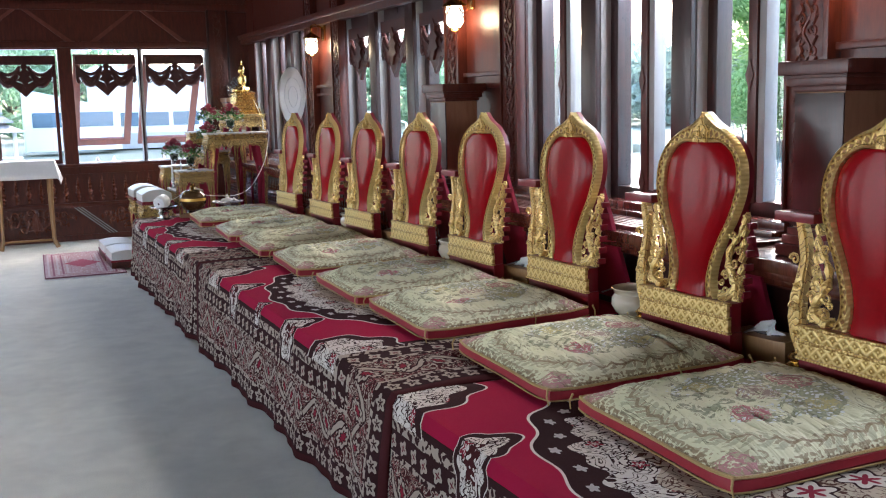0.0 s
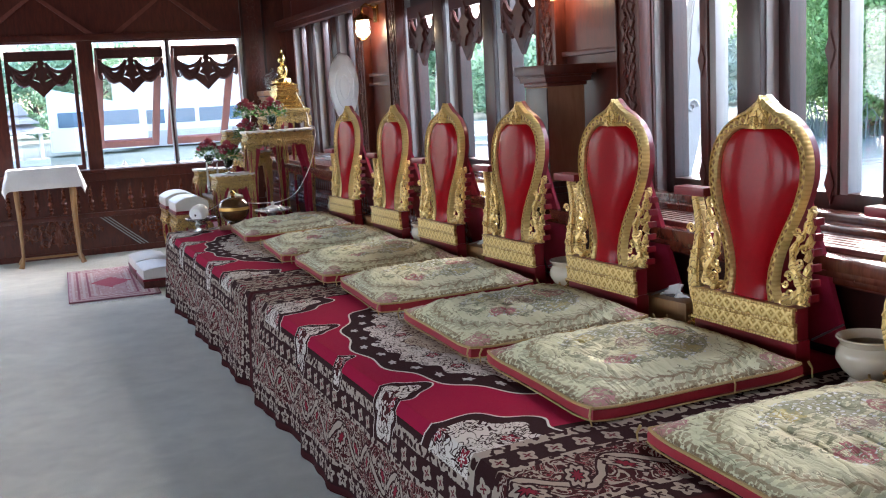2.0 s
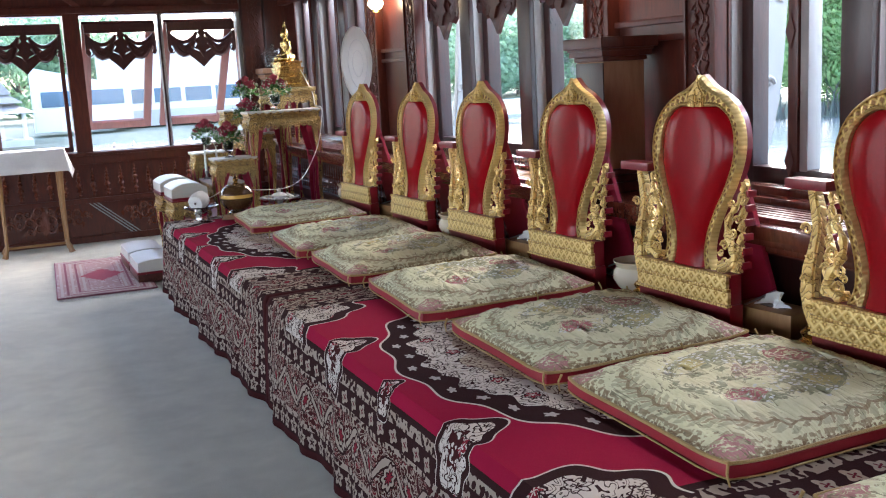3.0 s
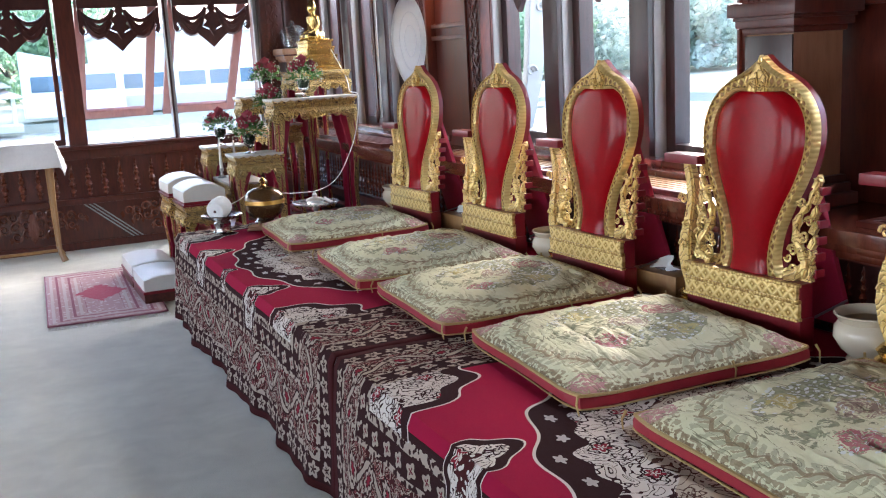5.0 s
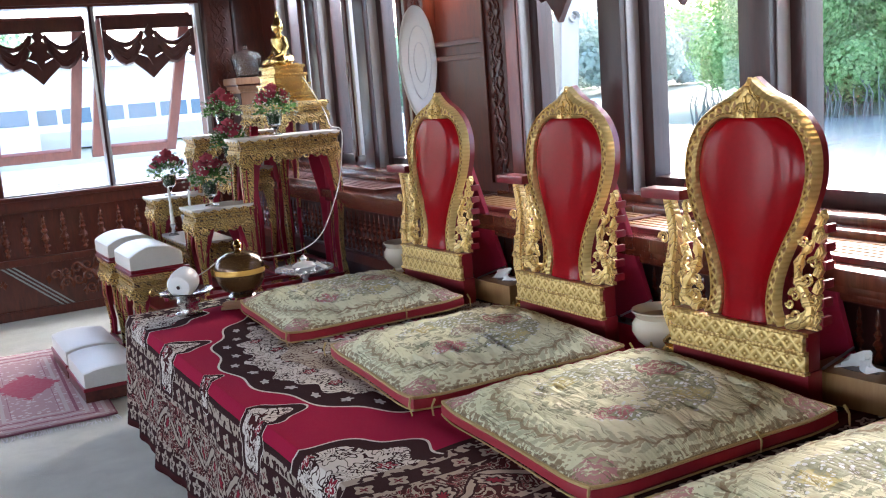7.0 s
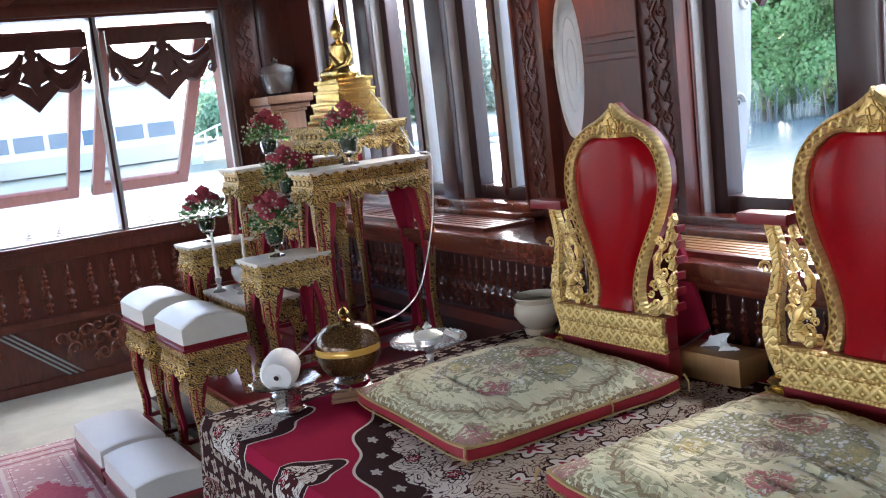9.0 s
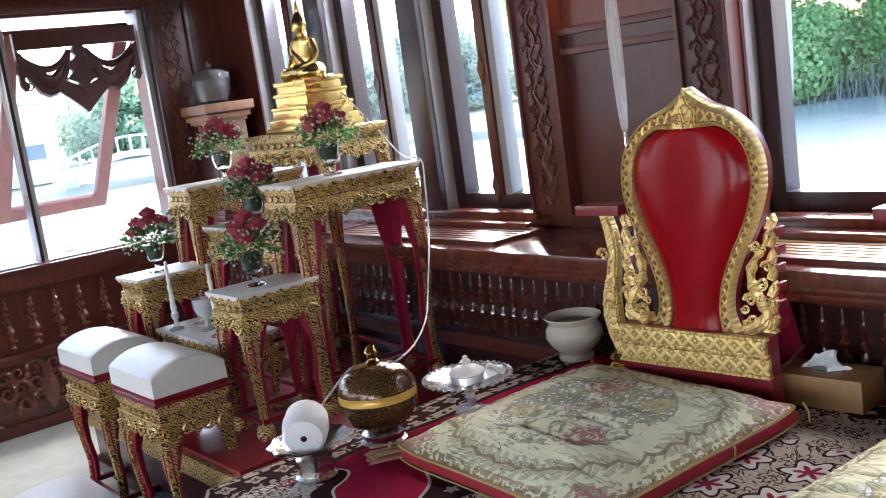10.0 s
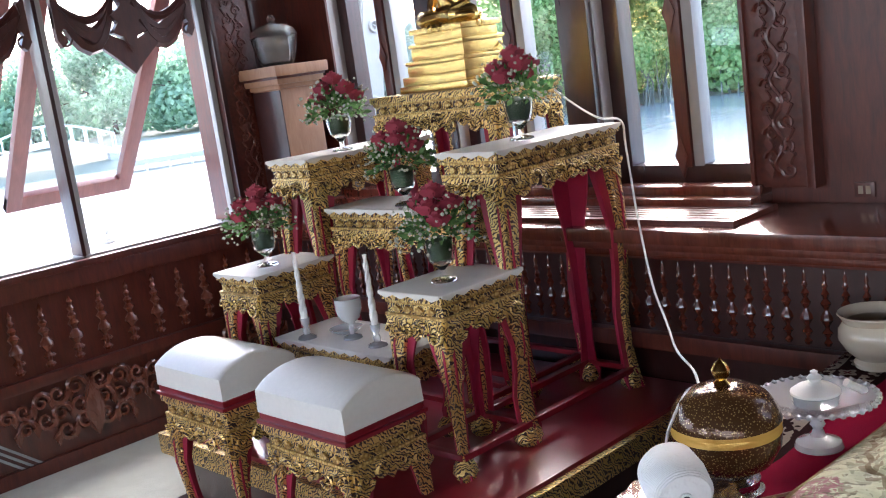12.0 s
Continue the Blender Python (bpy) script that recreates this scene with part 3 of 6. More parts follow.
def swag_fringe(mid, half, top, place):
    """A carved wooden pelmet like gathered drapery: two swags, a leaf between them, tails, a pointed lower edge."""
    bm = bmesh.new()
    h = 0.36
    for s in (-1, 1):
        for drop, rad in ((0.075, 0.014), (0.12, 0.018), (0.17, 0.022)):
            pts = [place(mid + s * half * (0.96 - 0.82 * k / 8), top - 0.045 - drop * 4 * (k / 8) * (1 - k / 8) * (1 + 0.3 * k / 8), 0.01) for k in range(9)]
            tube(pts, [rad * (0.7 + 1.3 * (k / 8) * (1 - k / 8) * 2) for k in range(9)], 6, bm)
        low = [(mid + s * half * (1.0 - k / 10), top - 0.15 - (h - 0.15) * (k / 10) ** 1.5) for k in range(11)]
        up = [(mid + s * half * (1.0 - k / 10), top - 0.075 - (h - 0.20) * (k / 10) ** 0.9) for k in range(11)]
        slab(low + up[::-1], 0.03, place, 0.004, bm)
        tail = [(mid + s * half * q, top - r) for q, r in ((1.0, 0.03), (0.90, 0.05), (0.93, 0.10), (0.86, 0.14), (0.92, 0.17), (0.86, 0.21), (0.94, 0.23), (1.0, 0.20))]
        slab(tail, 0.035, place, 0.004, bm)
        scroll(bm, (mid + s * half * 0.9, top - 0.20), 0.03, lambda p, q, d: place(p, q, 0.03), flip=s)
    leaf = [(0, 0.0), (0.035, 0.05), (0.02, 0.08), (0.07, 0.12), (0.045, 0.15), (0.075, 0.19), (0.03, 0.21), (0, 0.27)]
    slab([(mid + p, top - q) for p, q in leaf] + [(mid - p, top - q) for p, q in leaf[-2:0:-1]], 0.045, place, 0.006, bm)
    slab([(mid - half, top + 0.05), (mid + half, top + 0.05), (mid + half, top - 0.03), (mid - half, top - 0.03)], 0.035, place, 0.004, bm)
    return bm


number = 0
for a, b in PANES:
    number += 1
    casement(number, a, b, 5.7 < a < 7.7)

# ledge under the east windows with lift-out slatted covers, and its panelled front
ledge = setting("window_ledge", boxes((2.30, 2.735, -4.6, 11.0, 0.765, 0.81), bevel=0.012), WOOD_LEDGE, "glossy dark red timber ledge below the windows", "ledge")
part("ledge_moulding", boxes((2.325, 2.42, -4.6, 10.98, 0.74, 0.766), (2.35, 2.42, -4.6, 10.98, 0.715, 0.741), bevel=0.008), WOOD_LEDGE, ledge)
for b in BAYS[:4]:
    lo, hi = b - 0.17, min(b + 2.06, 10.9)
    part("cover_frame", boxes((2.37, 2.40, lo, hi, 0.809, 0.826), (2.60, 2.63, lo, hi, 0.809, 0.826), (2.395, 2.605, lo, lo + 0.03, 0.809, 0.8255), (2.395, 2.605, hi - 0.03, hi, 0.809, 0.8255), (2.395, 2.605, (lo + hi) / 2 - 0.02, (lo + hi) / 2 + 0.02, 0.809, 0.8255), bevel=0.003), WOOD, ledge)
    slat = mesh_of(boxes((-0.011, 0.011, lo + 0.03, hi - 0.03, 0.811, 0.821), bevel=0.003), "slat", WOOD_TAN if b == 5.78 else WOOD)
    for k in range(6):
        part("slat", slat, None, ledge, at=(2.415 + k * 0.034, 0, 0))
dado_east = setting("dado_east", boxes((2.44, 2.74, -4.6, 11.0, 0, 0.765)), WOOD_DARK, "dark teak panelling with applied turned balusters", "wall panelling")
part("rail", boxes((2.40, 2.445, -4.6, 10.98, 0.40, 0.455), (2.415, 2.445, -4.6, 10.98, 0.69, 0.717), (2.41, 2.445, -4.6, 10.98, 0.0, 0.12), bevel=0.01), WOOD, dado_east)
BALUSTER = [(0, 0), (0.010, 0.002), (0.019, 0.014), (0.008, 0.026), (0.009, 0.032), (0.024, 0.048), (0.009, 0.062), (0.010, 0.070), (0.027, 0.092), (0.024, 0.105), (0.009, 0.124), (0.010, 0.130), (0.023, 0.148), (0.009, 0.164), (0.018, 0.180), (0.007, 0.194), (0.014, 0.208), (0.006, 0.222), (0.010, 0.234), (0.0, 0.262)]
bal = mesh_of(lathe([(r * 0.68, z * 0.84) for r, z in BALUSTER], 8), "baluster", WOOD_LEDGE)
for k in range(106):
    part("baluster", bal, None, dado_east, at=(2.44, 4.90 + k * 0.0575, 0.462))

# north wall
NY = 11.0
OPEN = ((0.10, 0.755), (0.889, 1.555), (1.594, 2.268))
# unseen openings from x -2.16 to -0.14 are added to light the floor
north = boxes((-4.2, 2.9, NY, NY + 0.15, 0, 0.80), (-4.2, 2.9, NY, NY + 0.15, 1.985, TOP), (-4.2, -2.16, NY, NY + 0.15, 0.80, 1.985), (-1.50, -1.36, NY, NY + 0.15, 0.80, 1.985), (-0.72, -0.68, NY, NY + 0.15, 0.80, 1.985), (-0.14, 0.10, NY, NY + 0.15, 0.80, 1.985), (0.755, 0.889, NY, NY + 0.15, 0.80, 1.985), (2.268, 2.9, NY, NY + 0.15, 0.80, 1.985))
wall_north = setting("wall_north", north, WOOD, "dark red teak end wall with carved panels", "wall")
part("mullion", boxes((1.555, 1.572, NY + 0.0, NY + 0.10, 0.80, 1.985), bevel=0.004), WOOD_DARK, wall_north)
part("painted_mullion", boxes((1.5725, 1.594, NY + 0.005, NY + 0.10, 0.80, 1.985), bevel=0.004), REVEAL, wall_north, "pale grey painted mullion")
part("painted_jamb", boxes((2.262, 2.29, NY - 0.012, NY + 0.02, 0.80, 1.985), bevel=0.004), REVEAL, wall_north)
part("sill", boxes((-1.0, 2.30, NY - 0.045, NY + 0.06, 0.775, 0.803), bevel=0.006), WOOD, wall_north)
part("sill_strip", boxes((0.10, 2.27, NY + 0.0, NY + 0.145, 0.8035, 0.812), bevel=0.002), REVEAL, wall_north, "pale painted sill strip")
part("rail", boxes((-4.2, 2.44, NY - 0.03, NY, 0.70, 0.775), (-4.2, 2.44, NY - 0.035, NY, 0.355, 0.40), (-4.2, 2.44, NY - 0.02, NY, 0.0, 0.06), (-4.2, 2.3, NY - 0.03, NY, 2.0, 2.06), (-4.2, 2.74, NY - 0.04, NY, 2.38, 2.46), bevel=0.008), WOOD, wall_north)
part("corner_pilaster", boxes((2.31, 2.50, NY - 0.045, NY, 0.81, 2.4), bevel=0.012), CARVED, wall_north, "carved corner pilaster")
corner_vine = bmesh.new()
vine(corner_vine, 2.405, 0.86, 2.36, 0.05, lambda p, q, t: (p, NY - 0.042 - t, q))
part("carved_vine", corner_vine, WOOD, wall_north, "climbing vine carved in glossy teak")
part("pilaster_edge", boxes((2.29, 2.312, NY - 0.055, NY, 0.81, 2.4), (2.498, 2.52, NY - 0.055, NY, 0.81, 2.4), bevel=0.005), WOOD_DARK, wall_north)
bal2 = mesh_of(lathe([(r * 1.1, z) for r, z in BALUSTER], 10), "baluster", WOOD_CARVED)
for k in range(30):
    part("baluster", bal2, None, wall_north, at=(-1.07 + k * 0.1205, NY - 0.004, 0.415))
relief = bmesh.new()
face = lambda p, q, d: (p, NY - 0.012 - d, q)
rng = random.Random(4)
for c in (-0.45, 0.42, 1.47, 2.2):
    for s in (-1, 1):
        for k in range(5):
            for row in range(max(1, 3 - k // 2)):
                scroll(relief, (c + s * (0.05 + 0.075 * k) + rng.uniform(-0.01, 0.01), 0.315 - 0.075 * row - 0.012 * k), 0.046 - 0.003 * k, face, 1.3, s * (1 if (k + row) % 2 else -1), 0.25)
                p, q = c + s * (0.085 + 0.075 * k), 0.29 - 0.075 * row - 0.012 * k
                slab([(p, q + 0.03), (p + s * 0.022, q + 0.006), (p + s * 0.006, q - 0.034), (p - s * 0.012, q - 0.004)], 0.02, lambda a, b, d: (a, NY - 0.022 + d, b), 0.005, relief)
    slab([(c - 0.05, 0.21), (c, 0.345), (c + 0.05, 0.21), (c + 0.03, 0.13), (c, 0.085), (c - 0.03, 0.13)], 0.024, lambda a, b, d: (a, NY - 0.024 + d, b), 0.008, relief)
part("carved_relief", relief, WOOD_CARVED, wall_north, "scrolling leaf carving")
stripes = bmesh.new()
for k in range(3):
    o = k * 0.035
    slab([(0.80 + o, 0.35), (0.815 + o, 0.35), (1.155 + o, 0.062), (1.14 + o, 0.062)], 0.012, lambda p, r, d: (p, NY - 0.018 + d, r), 0.0, stripes)
part("diagonal_stripe", stripes, REVEAL, wall_north, "pale diagonal strips")
gable = bmesh.new()
for c in (0.42, 1.58):
    for s in (-1, 1):
        slab([(c, 2.40), (c + s * 0.05, 2.40), (c + s * 0.50, 2.06), (c + s * 0.43, 2.06)], 0.02, lambda p, r, d: (p, NY - 0.02 + d, r), 0.0, gable)
part("gable_moulding", gable, WOOD_SASH, wall_north)


def top_hung(index, a, b, angle):
    """A top-hung sash pushed outwards, with the fixed drapery fringe before it."""
    w = thing("window_%d" % index, ((a + b) / 2, NY + 0.08, 1.925), "top-hung red timber window pushed open over the water" if angle else "closed red timber window with a carved fringe", "window", kind="structure")
    half = (b - a) / 2 - 0.022
    h = 1.26 if angle else 1.115
    rw = 0.072 if angle else 0.035
    rail = part("sash_rail", boxes((-half, -half + rw, -0.02, 0.02, -h, 0), (half - rw, half, -0.02, 0.02, -h, 0), (-half, half, -0.019, 0.019, -0.08, 0.0), (-half, half, -0.019, 0.019, -h, -h + rw + 0.012), bevel=0.005), WOOD_SASH if angle else WOOD, w)
    pane = part("pane", boxes((-half + 0.07, half - 0.07, -0.003, 0.003, -h + 0.08, -0.075)), WINDOW_GLASS, w)
    pane.visible_shadow = False
    for o in (rail, pane):
        o.rotation_euler = (radians(angle), 0, 0)
    part("swag_fringe", swag_fringe(0, half - 0.01, -0.065, lambda p, q, d: (p, -0.06 - d, q)), FRINGE, w, "carved drapery fringe in dark teak")
    return w


for (a, b), tilt in zip(OPEN, (0, 41, 41)):
    number += 1
    top_hung(number, a, b, tilt)

# ---- outside ----
def make_water():
    m = Mat("lake_water", 0.22, color=(0.10, 0.13, 0.12))
    n = m.noise(m.coord("Object", (0.25, 0.6, 1)), 3.0, 4)
    m.bump(n, 0.25, 0.06)
    k = m.noise(m.coord("Object"), 0.04, 3)
    m.color(m.ramp(k, [(0.3, (0.20, 0.23, 0.22)), (0.7, (0.32, 0.34, 0.32))]))
    return m.done()


WATER = make_water()


def make_leaf(name, dark, light):
    m = Mat(name, 0.55, spec=0.3)
    info = m.t.nodes.new("ShaderNodeNewGeometry")
    r = Val(m.t, info.outputs["Random Per Island"])
    n = m.noise(m.coord(), 0.6, 3)
    m.color(m.ramp(r * 0.6 + n * 0.4, [(0.2, dark), (0.8, light)]))
    thin, both = m.t.nodes.new("ShaderNodeBsdfTranslucent"), m.t.nodes.new("ShaderNodeMixShader")
    m.t.links.new(m.ramp(r * 0.6 + n * 0.4, [(0.2, tuple(c * 1.3 for c in dark)), (0.8, tuple(min(0.7, c * 1.45) for c in light))]), thin.inputs[0])
    both.inputs[0].default_value = 0.5
    m.t.links.new(m.b.outputs[0], both.inputs[1])
    m.t.links.new(thin.outputs[0], both.inputs[2])
    m.t.links.new(both.outputs[0], m.t.nodes["Material Output"].inputs[0])
    return m.done()


LEAVES = make_leaf("bright_leaves", (0.14, 0.27, 0.085), (0.40, 0.57, 0.24))
# middle and far leaves are paled: distance haze put into their colour
LEAVES_MID = make_leaf("haze_pale_green_leaves", (0.15, 0.25, 0.15), (0.32, 0.45, 0.30))
LEAVES_FAR = make_leaf("haze_pale_leaves", (0.27, 0.33, 0.28), (0.42, 0.48, 0.42))
BARK = make_wood("bark", (0.08, 0.06, 0.045), (0.2, 0.16, 0.12), 0.8, 1.0, 0.0)
STEM = make_wood("grey_stem", (0.09, 0.10, 0.085), (0.19, 0.21, 0.17), 0.8, 1.0, 0.0)
GRASS = make_white("bank_grass", (0.24, 0.25, 0.18), 0.9, 3)
PLASTER = make_white("white_plaster", (0.75, 0.75, 0.72), 0.7, 2)
BLUE_PANE = make_lacquer("blue_window_glass", (0.085, 0.145, 0.19), 0.35, 0.0)
ROOF = make_lacquer("grey_tile_roof", (0.30, 0.28, 0.27), 0.7, 0.0)
CONCRETE = make_white("concrete", (0.45, 0.44, 0.42), 0.85, 5)

setting("water", boxes((-700, 900, -500, 1200, -1.7, -1.5)), WATER, "calm pale lake around the building", "water")
setting("stilt_platform", boxes((-5.0, 3.3, -5.2, 11.5, -1.49, -0.13)), CONCRETE, "concrete platform the hall stands on", "platform")

FINIAL = [(0, 0), (0.030, 0), (0.030, 0.008), (0.022, 0.012), (0.024, 0.020), (0.016, 0.026), (0.017, 0.034), (0.010, 0.040), (0.008, 0.052), (0, 0.062)]
for x in (1.10, 1.27, 1.79):
    f = thing("sill_finial", (x, 11.25, 0.806), "small pale stepped finial on the outer window sill", "ornament", "sill finials")
    part("body", lathe(FINIAL, 12), PLASTER, f)
setting("outer_sill", boxes((0.0, 2.35, 11.151, 11.33, 0.78, 0.805), bevel=0.004), CONCRETE, "pale outer window sill", "window sill")


# ---- benches, rugs, cushions, chairs ----
BENCH_Z = 0.47
JOINTS = (8.27, 5.60, 2.62, -0.36)
rng = random.Random(7)


def bench(y0, y1):
    t = thing("bench_platform", (0, 0, 0), "long low timber platform hidden under a patterned rug", "platform", "bench platforms")
    part("deck", boxes((1.06, 2.40, y0 + 0.01, y1 - 0.01, BENCH_Z - 0.06, BENCH_Z - 0.008), bevel=0.005), WOOD_DARK, t)
    for x in (1.12, 1.75, 2.32):
        for y in (y0 + 0.08, (y0 + y1) / 2, y1 - 0.08):
            part("leg", boxes((x - 0.035, x + 0.035, y - 0.035, y + 0.035, 0.0, BENCH_Z - 0.058), bevel=0.004), WOOD_DARK, t)


def rug(y0, y1, middle, seed):
    """Heavy rug over a platform: flat on top, hanging down the front in soft folds."""
    r = random.Random(seed)
    bm = bmesh.new()
    uv = bm.loops.layers.uv.new("UVMap")
    nu, drop, back = 100, 0.455, 2.38
    vs = [0.0, 0.06, 0.12, 0.18, 0.24, 0.30, 0.36, 0.41, 0.44, 0.465, 0.50] + [0.50 + k * 0.1 for k in range(1, 14)]
    reach = {-1: middle - y0, 1: y1 - middle}

    def along(s):
        k = 1 if s > 0 else -1
        if abs(s) < 1.02 or reach[k] < 1.3:
            return s
        return k * (1.02 + (abs(s) - 1.02) * 0.44 / (reach[k] - 1.02))

    ph = [r.uniform(0, 6.28) for _ in range(4)]
    grid = []
    for i in range(nu + 1):
        u = (y1 - y0) * i / nu
        row = []
        for v in vs:
            fold = 0.012 * math.sin(u * 7.5 + ph[0]) + 0.009 * math.sin(u * 17 + ph[1]) + 0.005 * math.sin(u * 33 + ph[2])
            if v < 0.465:
                hang = 1 - v / 0.465
                x = 1.045 - 0.045 * hang - fold * hang * 1.2
                z = 0.012 + (BENCH_Z - 0.014) * (v / 0.465) ** 0.96
            elif v <= 0.50:
                x, z = 1.055 + (v - 0.465) * 0.8, BENCH_Z - 0.003
            else:
                x, z = 1.083 + (v - 0.50), BENCH_Z + 0.0025 * math.sin(u * 9 + v * 7 + ph[3]) * math.sin(v * 11 + u * 3)
            y = y0 + u + 0.010 * math.sin(v * 13 + ph[2]) * (1 if 0 < i < nu else 0.6)
            row.append((bm.verts.new((min(x, back), y, z)), along(y0 + u - middle), v))
        grid.append(row)
    for i in range(nu):
        for j in range(len(vs) - 1):
            q = (grid[i][j], grid[i + 1][j], grid[i + 1][j + 1], grid[i][j + 1])
            f = bm.faces.new([p[0] for p in q])
            for loop, p in zip(f.loops, q):
                loop[uv].uv = (p[1], p[2])
    ob = part("bench_rug", bm, RUG)
    s = ob.modifiers.new("thickness", "SOLIDIFY")
    s.thickness, s.offset = 0.008, 1.0
    return tagged(ob, "crimson woven rug with cream flowers draped over the platform", "rug", "bench rugs")


for k in range(3):
    bench(JOINTS[k + 1], JOINTS[k])
    rug(JOINTS[k + 1] + 0.006, JOINTS[k] - 0.004, (7.09, 4.24, 1.62)[k], k)

CHAIR_Y = (7.57, 6.69, 5.905, 5.075, 4.29, 3.47, 2.63, 1.85)


def cushion_meshes(seed):
    """A plump square cushion: puckered cover, sides, corded seams and corner ties."""
    top, side, cord = bmesh.new(), bmesh.new(), bmesh.new()
    n, h = 60, 0.354
    pts = []
    for i in range(n + 1):
        row = []
        for j in range(n + 1):
            a, b = (math.copysign(1 - (1 - abs(w)) ** 1.35, w) for w in (2 * i / n - 1, 2 * j / n - 1))
            x, y = a * h * (1 - 0.035 * (1 - b * b) * abs(a)), b * h * (1 - 0.035 * (1 - a * a) * abs(b))
            nip = 1 - 0.045 * abs(a * b) ** 5
            x, y = x * nip, y * nip
            rim = max(abs(a), abs(b))
            dome = 0.058 * (1 - abs(a) ** 4.5) ** 0.62 * (1 - abs(b) ** 4.5) ** 0.62 * (1 - 0.18 * (a * a + b * b) * 0.5)
            ang = math.atan2(b, a)
            pleat = 0.006 * math.sin(ang * 38 + 3 * noise.noise((a * 3, b * 3, seed))) * max(0.0, rim - 0.55) * (1 - rim) * 8
            fold = noise.noise((a * 8 + 0.6 * b, b * 1.8, seed + 4))
            soft = 0.009 * noise.noise((a * 2.6, b * 2.6, seed)) + 0.008 * fold - 0.010 * max(0.0, 0.16 - abs(fold)) / 0.16
            z = 0.036 + dome + pleat + soft * (1 - rim ** 4) + 0.012 * max(0.0, a * a * b * b - 0.5)
            row.append(top.verts.new((x, y, z)))
        pts.append(row)
    for i in range(n):
        for j in range(n):
            top.faces.new((pts[i][j], pts[i + 1][j], pts[i + 1][j + 1], pts[i][j + 1]))
    ring = [pts[i][0] for i in range(n)] + [pts[n][j] for j in range(n)] + [pts[i][n] for i in range(n, 0, -1)] + [pts[0][j] for j in range(n, 0, -1)]
    loop = [v.co.copy() for v in ring]
    levels = []
    for s, z in ((1.0, None), (1.016, 0.030), (1.016, 0.010), (0.985, 0.0)):
        levels.append([side.verts.new((p.x * s, p.y * s, p.z if z is None else z)) for p in loop])
    m = len(loop)
    for a, b in zip(levels, levels[1:]):
        for k in range(m):
            side.faces.new((a[k], b[k], b[(k + 1) % m], a[(k + 1) % m]))
    side.faces.new(levels[-1])
    for s, dz, rad in ((1.004, 0.0, 0.0050), (1.016, -0.033, 0.0026)):
        tube([(p.x * s, p.y * s, max(0.003, p.z + dz)) for p in loop] + [(loop[0].x * s, loop[0].y * s, max(0.003, loop[0].z + dz))], rad, 5, cord)
    for sx in (-1, 1):
        for sy in (-1, 1):
            tube([(sx * h, sy * h, 0.05), (sx * (h + 0.008), sy * (h + 0.006), 0.03), (sx * (h + 0.004), sy * (h + 0.01), 0.002)], [0.004, 0.003, 0.002], 5, cord)
    tube([(0.1, -h * 0.965, 0.05), (0.102, -h * 1.0, 0.03), (0.1, -h * 0.995, 0.004)], [0.004, 0.003, 0.002], 5, cord)
    return mesh_of(top, "cover", TAPESTRY), mesh_of(side, "boxing", RED_VELVET), mesh_of(cord, "piping", PIPING)


CUSHIONS = [cushion_meshes(1.3 + 2.7 * k) for k in range(3)]
for k, y in enumerate(CHAIR_Y):
    turn = (-3.6, -4.2, -3.0, -4.0, -2.5, -2.2, -3.2, -3.0)[k]
    y += (0.035, -0.03, 0.0, 0.035, -0.02, 0.05, 0.0, 0.0)[k] + 0.045
    cu = thing("seat_cushion", (1.765, y - 0.045, BENCH_Z + 0.016), "square cream and green tapestry cushion with red sides", "cushion", "seat cushions", turn=turn)
    cu.rotation_euler[1] = radians(-1.6)
    COVER, BOXING, CORD = CUSHIONS[k % 3]
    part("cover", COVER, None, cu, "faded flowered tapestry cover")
    part("boxing", BOXING, None, cu, "red velvet sides")
    part("piping", CORD, None, cu, "gold cord piping")


def smooth_line(pts, steps=4):
    out = []
    n = len(pts)
    for k in range(n - 1):
        p0, p1, p2, p3 = (Vector(pts[max(0, min(n - 1, j))]) for j in (k - 1, k, k + 1, k + 2))
        for s in range(steps):
            t = s / steps
            out.append(tuple(0.5 * ((2 * p1) + (p2 - p0) * t + (2 * p0 - 5 * p1 + 4 * p2 - p3) * t * t + (3 * p1 - p0 - 3 * p2 + p3) * t ** 3)))
    return out + [tuple(pts[-1])]


LEAN = 0.062


